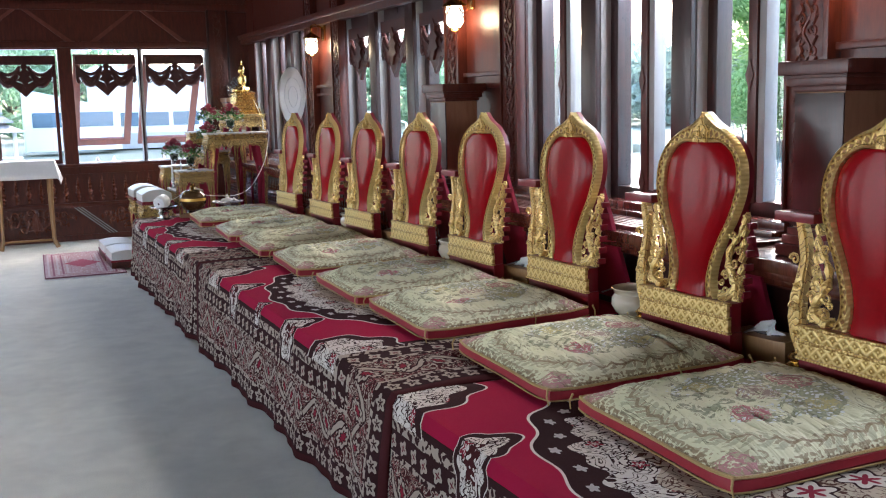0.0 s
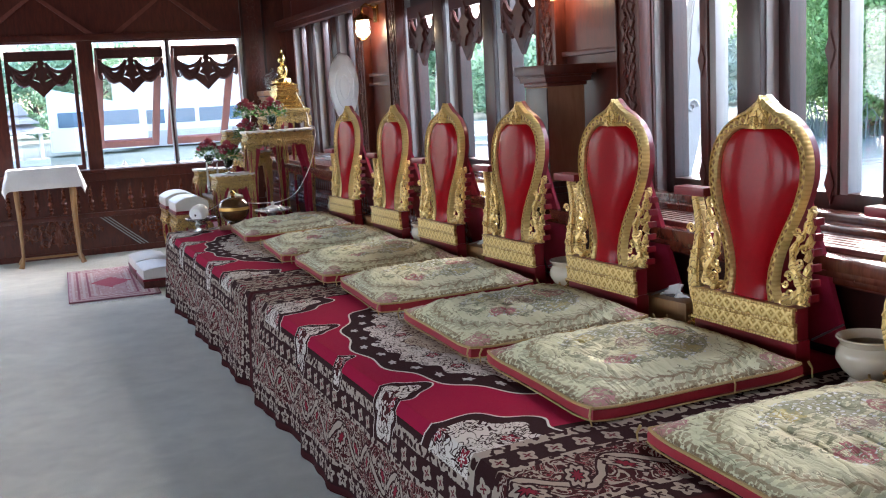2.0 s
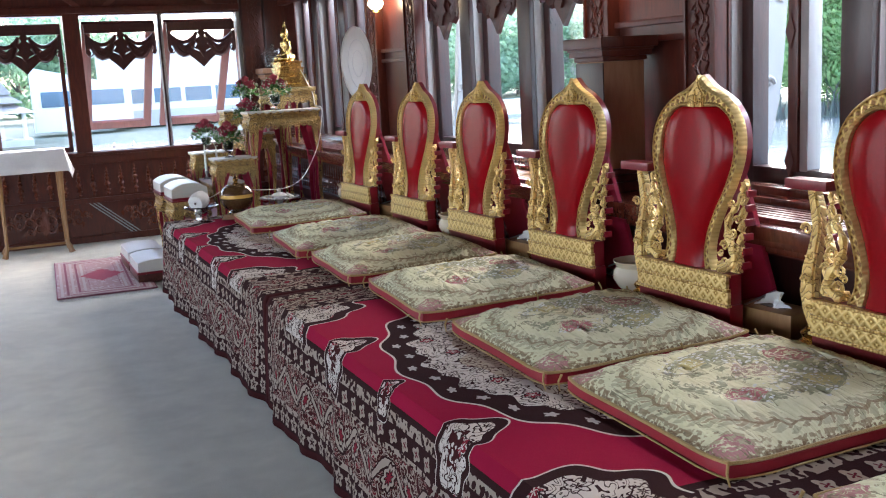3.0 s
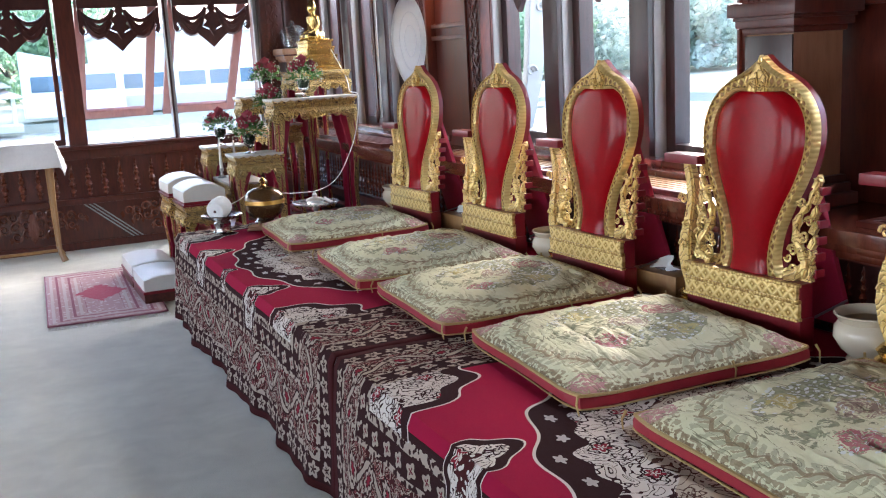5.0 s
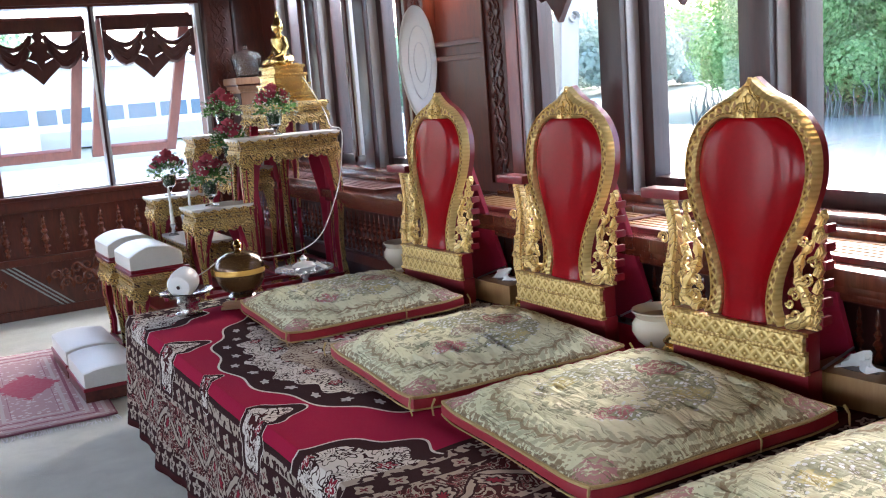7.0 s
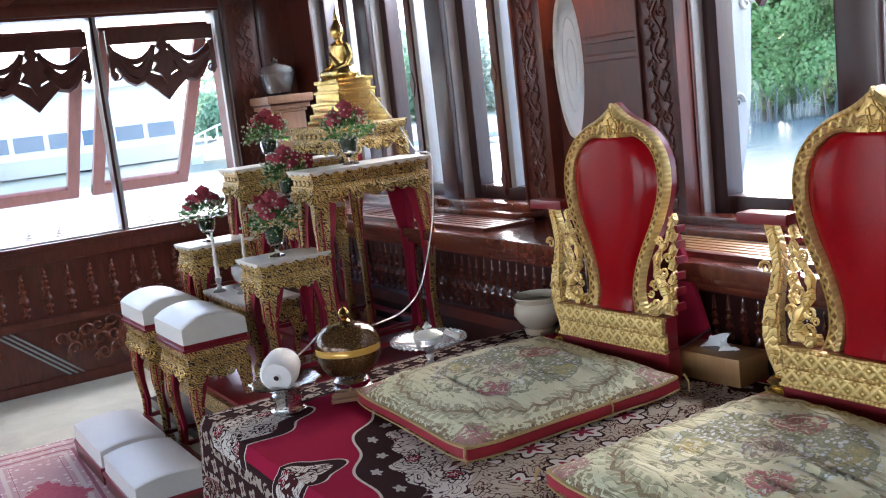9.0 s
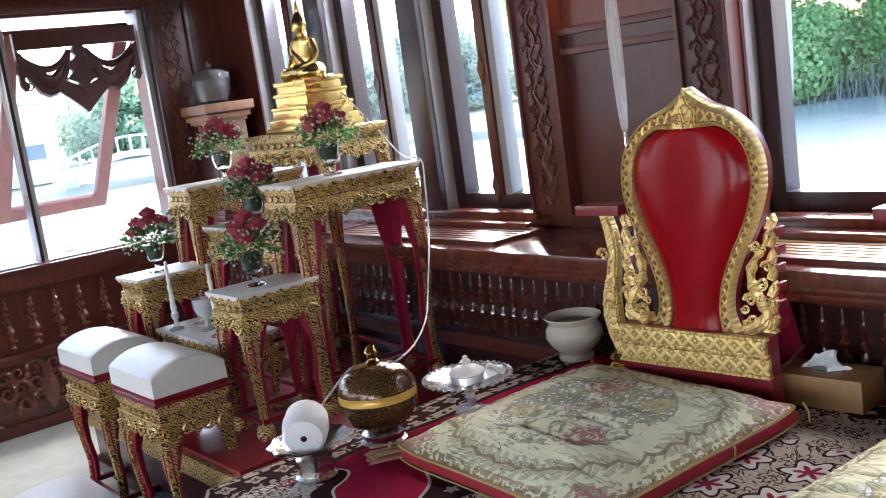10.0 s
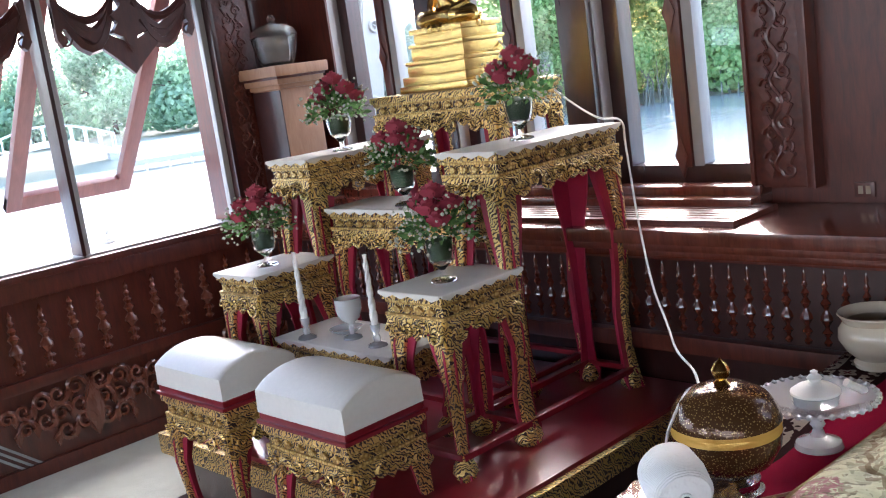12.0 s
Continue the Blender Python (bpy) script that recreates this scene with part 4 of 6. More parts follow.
def chair():
    """Monk's chair back: keyhole leather pad in a gilded frame, carved wings, banded plinth, easel leg, side arm."""
    t = thing("chair_back", (2.168, CHAIR_Y[0], BENCH_Z + 0.008), "red leather chair back in a carved gilded frame", "chair", "row of gilded chair backs")
    at = lambda p, q, d: (d + (q - 0.1) * LEAN / 0.73, p, q)
    part("plinth", boxes((-0.035, 0.020, -0.245, 0.245, 0.0, 0.101), (-0.03, 0.018, -0.24, 0.24, 0.10, 0.20), bevel=0.006), RED_LACQUER, t, "red lacquered base")
    for z0, z1, w in ((0.104, 0.146, 0.244), (0.154, 0.194, 0.236)):
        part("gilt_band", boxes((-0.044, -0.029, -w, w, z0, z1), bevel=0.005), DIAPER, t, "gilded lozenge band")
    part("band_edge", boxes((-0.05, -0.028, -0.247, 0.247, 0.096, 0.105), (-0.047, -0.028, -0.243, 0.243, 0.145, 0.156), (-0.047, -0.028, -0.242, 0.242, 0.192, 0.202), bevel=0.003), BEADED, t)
    inner = smooth_line([(0.086, 0.200), (0.078, 0.25), (0.088, 0.32), (0.120, 0.40), (0.160, 0.475), (0.186, 0.55), (0.190, 0.61), (0.176, 0.665), (0.142, 0.705), (0.092, 0.728), (0.045, 0.722), (0.0, 0.708)])
    outer = smooth_line([(0.142, 0.200), (0.120, 0.25), (0.127, 0.32), (0.159, 0.40), (0.199, 0.475), (0.227, 0.55), (0.232, 0.615), (0.217, 0.675), (0.178, 0.727), (0.122, 0.765), (0.058, 0.792), (0.0, 0.832)])
    # frame: raised moulding between the two outlines, thick at the back
    fr, back = bmesh.new(), bmesh.new()
    uv = fr.loops.layers.uv.new("UVMap")
    across = (0, 0.04, 0.22, 0.30, 0.72, 0.80, 0.96, 1.0)
    for s in (-1, 1):
        rows, way, length = [], [], 0.0
        for k, ((a, q), (b, r)) in enumerate(zip(inner, outer)):
            if k:
                length += math.hypot((a + b - sum(p[0] for p in last)) / 2, (q + r - sum(p[1] for p in last)) / 2)
            last = ((a, q), (b, r))
            way.append(length)
            rows.append([fr.verts.new(at(s * (a + (b - a) * f), q + (r - q) * f, d)) for f, d in ((0, 0.012), (0.04, -0.016), (0.22, -0.024), (0.30, -0.018), (0.72, -0.018), (0.80, -0.026), (0.96, -0.018), (1.0, 0.006))])
        for (m, n), (l0, l1) in zip(zip(rows, rows[1:]), zip(way, way[1:])):
            for k in range(7):
                f = fr.faces.new((m[k], m[k + 1], n[k + 1], n[k]))
                for loop, st in zip(f.loops, ((l0, across[k]), (l0, across[k + 1]), (l1, across[k + 1]), (l1, across[k]))):
                    loop[uv].uv = st
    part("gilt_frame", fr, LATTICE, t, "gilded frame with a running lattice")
    full = outer + [(-p, q) for p, q in outer[-2::-1]]
    slab(full, 0.022, lambda p, q, d: at(p, q, d + 0.004), 0.0, back)
    part("back_board", back, RED_LACQUER, t)
    pad = bmesh.new()
    rows = []
    for p, q in inner:
        rows.append([pad.verts.new(at(p * f, q, -0.004 - 0.030 * (1 - f ** 4) ** 0.7 * min(1, p / 0.12 + 0.15))) for f in (-1, -0.92, -0.75, -0.5, -0.25, 0, 0.25, 0.5, 0.75, 0.92, 1)])
    for m, n in zip(rows, rows[1:]):
        for k in range(10):
            pad.faces.new((m[k], m[k + 1], n[k + 1], n[k]))
    bmesh.ops.remove_doubles(pad, verts=pad.verts, dist=0.0005)
    part("pad", pad, RED_PAD, t, "bulging red leather pad")
    crest = bmesh.new()
    slab([(0, 0.692), (0.018, 0.708), (0.040, 0.722), (0.036, 0.748), (0.040, 0.770), (0.016, 0.795), (0, 0.832), (-0.016, 0.795), (-0.040, 0.770), (-0.036, 0.748), (-0.040, 0.722), (-0.018, 0.708)], 0.02, lambda p, q, d: at(p, q, d - 0.030), 0.005, crest)
    for s in (-1, 1):
        scroll(crest, (s * 0.018, 0.748), 0.015, lambda p, q, d: at(p, q, -0.032), 1.2, s, 0.25)
    slab([(0, 0.725), (0.010, 0.748), (0, 0.785), (-0.010, 0.748)], 0.012, lambda p, q, d: at(p, q, d - 0.040), 0.004, crest)
    part("crest", crest, GOLD, t, "carved gilded crest")
    for s in (-1, 1):
        wing = bmesh.new()
        body = smooth_line([(0.158, 0.205), (0.205, 0.222), (0.222, 0.255), (0.200, 0.295), (0.178, 0.335), (0.186, 0.38), (0.214, 0.415), (0.232, 0.45), (0.240, 0.492)], 3)
        n = len(body)
        tube([at(s * p, q, -0.008) for p, q in body], [0.021 * (1 - 0.72 * k / (n - 1)) + 0.004 * math.sin(k * 1.9) for k in range(n)], 7, wing)
        for p0, q0, sz, fl in ((0.178, 0.232, 0.022, 1), (0.222, 0.226, 0.019, -1), (0.232, 0.282, 0.018, 1), (0.176, 0.285, 0.018, -1), (0.212, 0.330, 0.019, 1), (0.228, 0.372, 0.015, -1), (0.196, 0.425, 0.015, 1), (0.160, 0.262, 0.013, 1)):
            scroll(wing, (s * p0, q0), sz, lambda p, q, d: at(p, q, -0.014), 1.35, s * fl, 0.28)
        for k in range(7):
            q0 = 0.215 + 0.042 * k
            slab([(s * 0.222, q0), (s * 0.240, q0 - 0.006), (s * 0.252, q0 + 0.016), (s * 0.244, q0 + 0.036), (s * 0.232, q0 + 0.022)], 0.022, lambda p, q, d: at(p, q, d - 0.012), 0.004, wing)
        slab([(s * 0.150, 0.202), (s * 0.244, 0.202), (s * 0.240, 0.222), (s * 0.160, 0.226)], 0.022, lambda p, q, d: at(p, q, d - 0.010), 0.004, wing)
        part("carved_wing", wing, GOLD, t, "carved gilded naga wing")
        for k in range(6):
            z = 0.215 + 0.046 * k
            o = (z - 0.09) * LEAN / 0.73
            part("edge_tooth", boxes((o, o + 0.035, s * 0.243, s * 0.256, z, z + 0.022), bevel=0.002), RED_LACQUER, t)
    leg = bmesh.new()
    slab([(-0.11, 0.56), (0.11, 0.56), (0.14, 0.02), (-0.14, 0.02)], 0.018, lambda p, q, d: (0.075 + (0.56 - q) * 0.28 + d, p - 0.05, q), 0.002, leg)
    part("easel_leg", leg, PINK_LACQUER, t, "crimson sloping support board")
    part("stay", tube([(0.05, -0.22, 0.09), (0.20, -0.20, 0.11)], 0.004, 6), STEEL, t, "thin steel stay")
    # arm on one side: turned foot, carved post, red rail
    part("arm_foot", lathe([(0, 0), (0.05, 0), (0.052, 0.015), (0.04, 0.025), (0.05, 0.04), (0.048, 0.055), (0.036, 0.065), (0.045, 0.08), (0.03, 0.095), (0, 0.095)], 14, (0.03, 0.295, 0)), GOLD_PLAIN, t)
    post = bmesh.new()
    spine = [(0.0, 0.09), (0.018, 0.14), (0.030, 0.20), (0.024, 0.27), (0.006, 0.33), (-0.008, 0.39), (0.0, 0.45), (0.014, 0.50)]
    w = (0.020, 0.034, 0.038, 0.032, 0.024, 0.022, 0.024, 0.020)
    slab([(p + q * 0.6, z) for (p, z), q in zip(spine, w)] + [(p - q, z) for (p, z), q in zip(spine[::-1], w[::-1])], 0.03, lambda p, q, d: (0.015 + d, 0.30 + p, q), 0.006, post)
    for k in range(4):
        scroll(post, (0.298 + 0.02 * (k % 2), 0.16 + 0.075 * k), 0.020, lambda p, q, d: (0.012, p, q), 1.2, 1 if k % 2 else -1, 0.25)
    part("arm_post", post, GOLD, t, "carved gilded arm post")
    part("arm_rail", boxes((0.0, 0.060, 0.235, 0.40, 0.500, 0.530), bevel=0.006), RED_LACQUER, t, "red lacquered arm rail")
    part("arm_tip", lathe([(0.012, 0), (0.015, 0.008), (0.006, 0.022), (0, 0.04)], 8, (0.04, 0.235, 0.534)), RED_LACQUER, t)
    return t


first = chair()
for ob in first.children:
    ob.data.transform(Matrix.Diagonal((1.0, 0.93, 0.985, 1.0)))
first.rotation_euler[2] = radians(3.2)
for y, turn in zip(CHAIR_Y[1:], (2.2, 2.8, 3.4, 2.6, 2.0, 3.0, 2.4)):
    copy_thing(first, pose(2.168, y, BENCH_Z + 0.008, 0, 0, turn))


def spittoon(x, y):
    t = thing("spittoon", (x, y, BENCH_Z + 0.008), "glazed cream ceramic spittoon bowl beside the chair backs", "bowl", "spittoons")
    part("bowl", lathe([(0, 0), (0.055, 0), (0.058, 0.012), (0.05, 0.022), (0.075, 0.045), (0.092, 0.075), (0.09, 0.10), (0.078, 0.118), (0.085, 0.130), (0.092, 0.138), (0.090, 0.142), (0.078, 0.134), (0.072, 0.118), (0.082, 0.095), (0.07, 0.05), (0, 0.03)], 28), CERAMIC, t)


def tissue_box(x, y, turn):
    t = thing("tissue_box", (x, y, BENCH_Z + 0.008), "tan wooden tissue box with a white tissue pulled up", "tissue box", "tissue boxes", turn=turn)
    part("case", boxes((-0.065, 0.065, -0.12, 0.12, 0.0, 0.082), bevel=0.004), WOOD_TAN, t)
    # solid dark disc on the case, coloured like the shade inside an opening
    part("dark_slot_disc", lathe([(0, 0), (0.03, 0), (0.03, 0.002), (0, 0.002)], 16, (0, 0, 0.0815), squash=(0.6, 1.8)), WOOD_DARK, t)
    bm = bmesh.new()
    r = random.Random(int(y * 100))
    g = []
    for i in range(9):
        row = []
        for j in range(6):
            s, q = i / 8 - 0.5, j / 5
            row.append(bm.verts.new((0.022 * math.sin(s * 9 + q * 3) + r.uniform(-0.004, 0.004) + q * 0.01, s * 0.12 * (1 - 0.35 * q), 0.082 + q * 0.045 * (1 - 1.6 * s * s) + r.uniform(-0.003, 0.003))))
        g.append(row)
    for i in range(8):
        for j in range(5):
            bm.faces.new((g[i][j], g[i + 1][j], g[i + 1][j + 1], g[i][j + 1]))
    part("tissue", bm, PAPER, t)


spittoon(2.30, 8.155)
for k in range(7):
    y = (CHAIR_Y[k] + CHAIR_Y[k + 1]) / 2
    if k % 2:
        spittoon(2.24, y + 0.01)
    else:
        tissue_box(2.30, y + 0.16, 4 + k)


# ---- altar ----
MARBLE = make_white("worn_table_cloth", (0.72, 0.68, 0.61), 0.45, 26)
ALTAR_Y = 9.445
PLAT_Z = 0.30

plat = thing("altar_platform", (0, 0, 0), "low red lacquered platform with a carved gilded edge", "platform")
part("deck", boxes((1.36, 2.42, 8.74, 10.16, PLAT_Z - 0.03, PLAT_Z), bevel=0.004), RED_LACQUER, plat)
part("carved_edge", boxes((1.335, 1.362, 8.715, 10.185, PLAT_Z - 0.085, PLAT_Z - 0.012), (1.362, 2.42, 8.715, 8.742, PLAT_Z - 0.085, PLAT_Z - 0.012), (1.362, 2.42, 10.158, 10.185, PLAT_Z - 0.085, PLAT_Z - 0.012), bevel=0.008), GOLD_DARK, plat, "carved gilded edge")
part("plinth", boxes((1.38, 2.42, 8.76, 10.14, 0.0, PLAT_Z - 0.084), bevel=0.004), WOOD_DARK, plat)
part("foot_moulding", boxes((1.35, 2.42, 8.73, 10.17, 0.0, 0.05), bevel=0.012), WOOD_DARK, plat)


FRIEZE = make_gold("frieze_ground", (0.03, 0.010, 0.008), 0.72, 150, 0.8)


def apron_outline(half, h):
    """A scalloped apron edge from one end to the other, hanging from zero."""
    n = 24
    low = []
    for k in range(n + 1):
        s = 2 * k / n - 1
        a = abs(s)
        drop = 0.45 + 0.55 * a ** 5 + 0.16 * math.exp(-((a) / 0.14) ** 2) - 0.12 * math.exp(-((a - 0.45) / 0.2) ** 2) + 0.04 * math.cos(a * 26)
        low.append((s * half, -h * drop))
    return [(half, 0.0), (-half, 0.0)] + low


def gilt_table(name, x0, x1, y0, y1, z0, z1, label, category="table", cloth=True, pad=None, group="", leg_scale=1.0, lining=0.96):
    """A gilded table with cabriole corner legs, carved aprons and red linings."""
    cx, cy = (x0 + x1) / 2, (y0 + y1) / 2
    hx, hy, h = (x1 - x0) / 2, (y1 - y0) / 2, z1 - z0
    t = thing(name, (cx, cy, z0), label, category, group)
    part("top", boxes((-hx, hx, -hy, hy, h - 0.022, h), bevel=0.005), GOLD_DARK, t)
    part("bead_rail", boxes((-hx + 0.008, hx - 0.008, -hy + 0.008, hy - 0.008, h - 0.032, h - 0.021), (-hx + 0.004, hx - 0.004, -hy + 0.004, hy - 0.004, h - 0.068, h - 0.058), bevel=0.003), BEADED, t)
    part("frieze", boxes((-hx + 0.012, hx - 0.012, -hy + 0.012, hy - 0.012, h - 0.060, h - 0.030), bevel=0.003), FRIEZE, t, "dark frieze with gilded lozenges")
    dia = bmesh.new()
    for sx, half, place in ((1, hy, lambda p, q, d: (-hx + 0.010 - d, p, q)), (1, hx, lambda p, q, d: (p, -hy + 0.010 - d, q)), (1, hy, lambda p, q, d: (hx - 0.010 + d, p, q)), (1, hx, lambda p, q, d: (p, hy - 0.010 + d, q))):
        n = max(2, int(half * 2 / 0.055))
        for k in range(n):
            c = -half + 0.03 + (2 * half - 0.06) * (k + 0.5) / n
            slab([(c - 0.019, h - 0.045), (c, h - 0.034), (c + 0.019, h - 0.045), (c, h - 0.056)], 0.007, place, 0.0, dia)
    tagged(part("lozenge", dia, BEADED, t), kind="stuff")
    ah = min(0.095, h * 0.19)
    for half, place in ((hy - 0.012, lambda p, q, d: (-hx + 0.016 - d, p, h - 0.066 + q)), (hy - 0.012, lambda p, q, d: (hx - 0.016 + d, p, h - 0.066 + q)), (hx - 0.012, lambda p, q, d: (p, -hy + 0.016 - d, h - 0.066 + q)), (hx - 0.012, lambda p, q, d: (p, hy - 0.016 + d, h - 0.066 + q))):
        ap = bmesh.new()
        slab(apron_outline(half, ah), 0.014, place, 0.0, ap)
        n = max(2, int(half / 0.05))
        for s in (-1, 1):
            for k in range(n):
                c = s * half * (k + 0.55) / n
                scroll(ap, (c, -ah * (0.30 + 0.12 * (k % 2))), min(0.027, ah * 0.27), lambda p, q, d: place(p, q, 0.017), 1.4, s * (1 if k % 2 else -1), 0.24)
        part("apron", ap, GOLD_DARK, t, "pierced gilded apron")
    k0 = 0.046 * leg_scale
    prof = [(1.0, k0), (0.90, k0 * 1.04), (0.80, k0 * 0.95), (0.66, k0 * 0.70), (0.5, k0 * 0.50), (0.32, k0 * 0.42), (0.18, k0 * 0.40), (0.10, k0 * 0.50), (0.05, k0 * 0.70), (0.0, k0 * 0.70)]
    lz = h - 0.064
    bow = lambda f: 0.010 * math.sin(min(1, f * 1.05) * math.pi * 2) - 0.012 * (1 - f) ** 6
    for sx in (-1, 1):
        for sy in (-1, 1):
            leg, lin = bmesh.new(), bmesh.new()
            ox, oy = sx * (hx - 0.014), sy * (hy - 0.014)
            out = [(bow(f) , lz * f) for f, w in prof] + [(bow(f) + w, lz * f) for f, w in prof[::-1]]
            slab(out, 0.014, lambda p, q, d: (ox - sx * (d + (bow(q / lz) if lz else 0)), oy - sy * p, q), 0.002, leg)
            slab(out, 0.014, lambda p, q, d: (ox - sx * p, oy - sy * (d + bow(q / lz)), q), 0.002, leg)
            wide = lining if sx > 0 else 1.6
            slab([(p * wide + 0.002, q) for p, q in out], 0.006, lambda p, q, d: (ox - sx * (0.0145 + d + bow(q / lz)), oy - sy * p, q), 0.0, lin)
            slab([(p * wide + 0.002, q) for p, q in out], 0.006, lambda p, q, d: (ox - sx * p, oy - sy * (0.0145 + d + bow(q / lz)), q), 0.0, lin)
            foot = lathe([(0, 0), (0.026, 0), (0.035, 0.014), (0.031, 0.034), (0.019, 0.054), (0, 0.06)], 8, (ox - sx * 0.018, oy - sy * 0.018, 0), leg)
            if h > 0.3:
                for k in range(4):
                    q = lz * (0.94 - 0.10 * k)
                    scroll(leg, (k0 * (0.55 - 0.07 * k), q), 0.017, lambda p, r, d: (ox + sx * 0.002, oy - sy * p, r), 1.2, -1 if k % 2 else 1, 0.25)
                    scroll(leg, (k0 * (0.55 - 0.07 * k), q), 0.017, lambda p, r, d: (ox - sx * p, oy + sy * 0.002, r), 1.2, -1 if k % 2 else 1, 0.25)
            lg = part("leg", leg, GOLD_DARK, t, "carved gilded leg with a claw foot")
            part("leg_lining", lin, PINK_LACQUER, lg, "crimson lining")
    if h > 0.3:
        part("stretcher", boxes((-hx + 0.02, hx - 0.02, -hy + 0.012, -hy + 0.035, 0.05, 0.068), (-hx + 0.02, hx - 0.02, hy - 0.035, hy - 0.012, 0.05, 0.068), (-hx + 0.012, -hx + 0.035, -hy + 0.02, hy - 0.02, 0.0505, 0.0675), (hx - 0.035, hx - 0.012, -hy + 0.02, hy - 0.02, 0.0505, 0.0675), bevel=0.003), RED_LACQUER, t)
    if cloth:
        cl = bmesh.new()
        box(cl, -hx - 0.003, hx + 0.003, -hy - 0.003, hy + 0.003, h, h + 0.004, 0.0015)
        for half, place in ((hy, lambda p, q, d: (-hx - 0.006 + d, p, q)), (hx, lambda p, q, d: (p, -hy - 0.006 + d, q))):
            n = max(4, int(half * 2 / 0.05))
            for k in range(n):
                a, b = -half + 2 * half * k / n, -half + 2 * half * (k + 1) / n
                slab([(a, h + 0.003), (b, h + 0.003), (b, h - 0.004), ((a + b) / 2, h - 0.014), (a, h - 0.004)], 0.003, place, 0.0, cl)
        tagged(part("table_cloth", cl, MARBLE, at=(cx, cy, z0)), "thin pale lace cloth lying on a gilded table", "tablecloth", "altar cloths")
    return t


def inset(h, hx, hy, t):
    for s in (-1, 1):
        part("side_panel", boxes((-hx + 0.04, hx - 0.04, s * (hy - 0.03) - 0.004, s * (hy - 0.03) + 0.004, 0.07, h - 0.09)), PINK_LACQUER, t)


for side, yc in ((-1, 9.028), (1, 9.862)):
    gilt_table("altar_table", 1.54, 1.85, yc - 0.118, yc + 0.118, PLAT_Z, 0.80, "small gilded altar table with claw feet on the platform", "table", group="small altar tables", lining=1.4, leg_scale=1.2)
    gilt_table("altar_table", 1.81, 2.36, yc - 0.114, yc + 0.114, PLAT_Z, 1.122, "tall gilded altar table with crimson lined legs", "table", group="tall altar tables", leg_scale=1.25, lining=1.7)
gilt_table("altar_table", 1.565, 1.80, 9.17, 9.72, PLAT_Z, 0.60, "low gilded altar table between the small tables", "table", group="centre altar tables")
gilt_table("altar_table", 1.84, 2.06, 9.16, 9.73, PLAT_Z, 0.955, "middle gilded altar table behind the candles", "table", group="centre altar tables")
st = gilt_table("statue_stand", 2.10, 2.42, 9.16, 9.74, PLAT_Z, 1.285, "tallest gilded stand carrying the seated statue", "table", cloth=False)


def seated_statue():
    bm = bmesh.new()
    # stepped lotus throne, narrower at every step
    z = 0.0
    for hx, hy, h in ((0.135, 0.158, 0.022), (0.125, 0.148, 0.03), (0.110, 0.134, 0.035), (0.114, 0.138, 0.014), (0.094, 0.122, 0.04), (0.100, 0.128, 0.014), (0.084, 0.112, 0.03), (0.094, 0.122, 0.018)):
        box(bm, -hx, hx, -hy, hy, z, z + h, 0.006)
        z += h
    for k in range(26):
        a = 2 * math.pi * k / 26
        lathe([(0, 0), (0.014, 0.004), (0.016, 0.014), (0.006, 0.026), (0, 0.03)], 6, (0.086 * math.cos(a), 0.114 * math.sin(a), z - 0.02), bm)
    # crossed legs, lap, torso, arms, head
    ball = lambda c, r, s: bmesh.ops.create_uvsphere(bm, u_segments=18, v_segments=10, radius=1.0, matrix=Matrix.Translation(c) @ Matrix.Diagonal((*[r * k for k in s], 1)))
    for s in (-1, 1):
        ball((-0.02, s * 0.075, z + 0.022), 0.055, (0.95, 1.1, 0.45))
        tube([(0.03, s * 0.05, z + 0.03), (-0.03, s * 0.115, z + 0.028), (-0.065, s * 0.06, z + 0.022), (-0.06, -s * 0.03, z + 0.03)], [0.03, 0.028, 0.022, 0.014], 8, bm)
        tube([(0.0, s * 0.062, z + 0.145), (0.005, s * 0.080, z + 0.10), (-0.015, s * 0.078, z + 0.06), (-0.05, s * 0.045, z + 0.045)], [0.021, 0.019, 0.016, 0.012], 8, bm)
    ball((0.0, 0.0, z + 0.035), 0.07, (0.8, 1.2, 0.5))
    lathe([(0.048, 0.03), (0.046, 0.06), (0.05, 0.10), (0.060, 0.135), (0.058, 0.152), (0.035, 0.165), (0.020, 0.172), (0.019, 0.19)], 18, (0.0, 0.0, z), bm, squash=(0.72, 1.1))
    ball((-0.003, 0, z + 0.212), 0.034, (0.95, 0.85, 1.1))
    lathe([(0.026, 0.235), (0.020, 0.252), (0.014, 0.262), (0.010, 0.268), (0.011, 0.278), (0.005, 0.30), (0, 0.325)], 12, (0.0, 0, z - 0.002), bm)
    for s in (-1, 1):
        ball((0.0, s * 0.031, z + 0.203), 0.008, (0.7, 0.5, 2.0))
    tube([(0.0, 0.055, z + 0.15), (-0.038, 0.02, z + 0.115), (-0.036, -0.02, z + 0.08), (-0.03, -0.05, z + 0.05)], 0.007, 6, bm)
    return part("statue", bm, GOLD_PLAIN, at=(2.285, ALTAR_Y + 0.03, 1.286))


tagged(seated_statue(), "small golden seated statue on a stepped throne", "statue")

ROSE = make_lacquer("rose_petals", (0.38, 0.045, 0.075), 0.6, 0.0)
ROSE_PINK = make_lacquer("pink_petals", (0.45, 0.07, 0.10), 0.6, 0.0)
STEM_LEAF = make_leaf("bouquet_leaves", (0.03, 0.085, 0.025), (0.15, 0.28, 0.09))
SMALL_WHITE = make_white("white_blossom", (0.48, 0.50, 0.39), 0.8, 30)
FOAM = make_lacquer("green_leaf_wrap", (0.02, 0.07, 0.02), 0.6, 0.0)


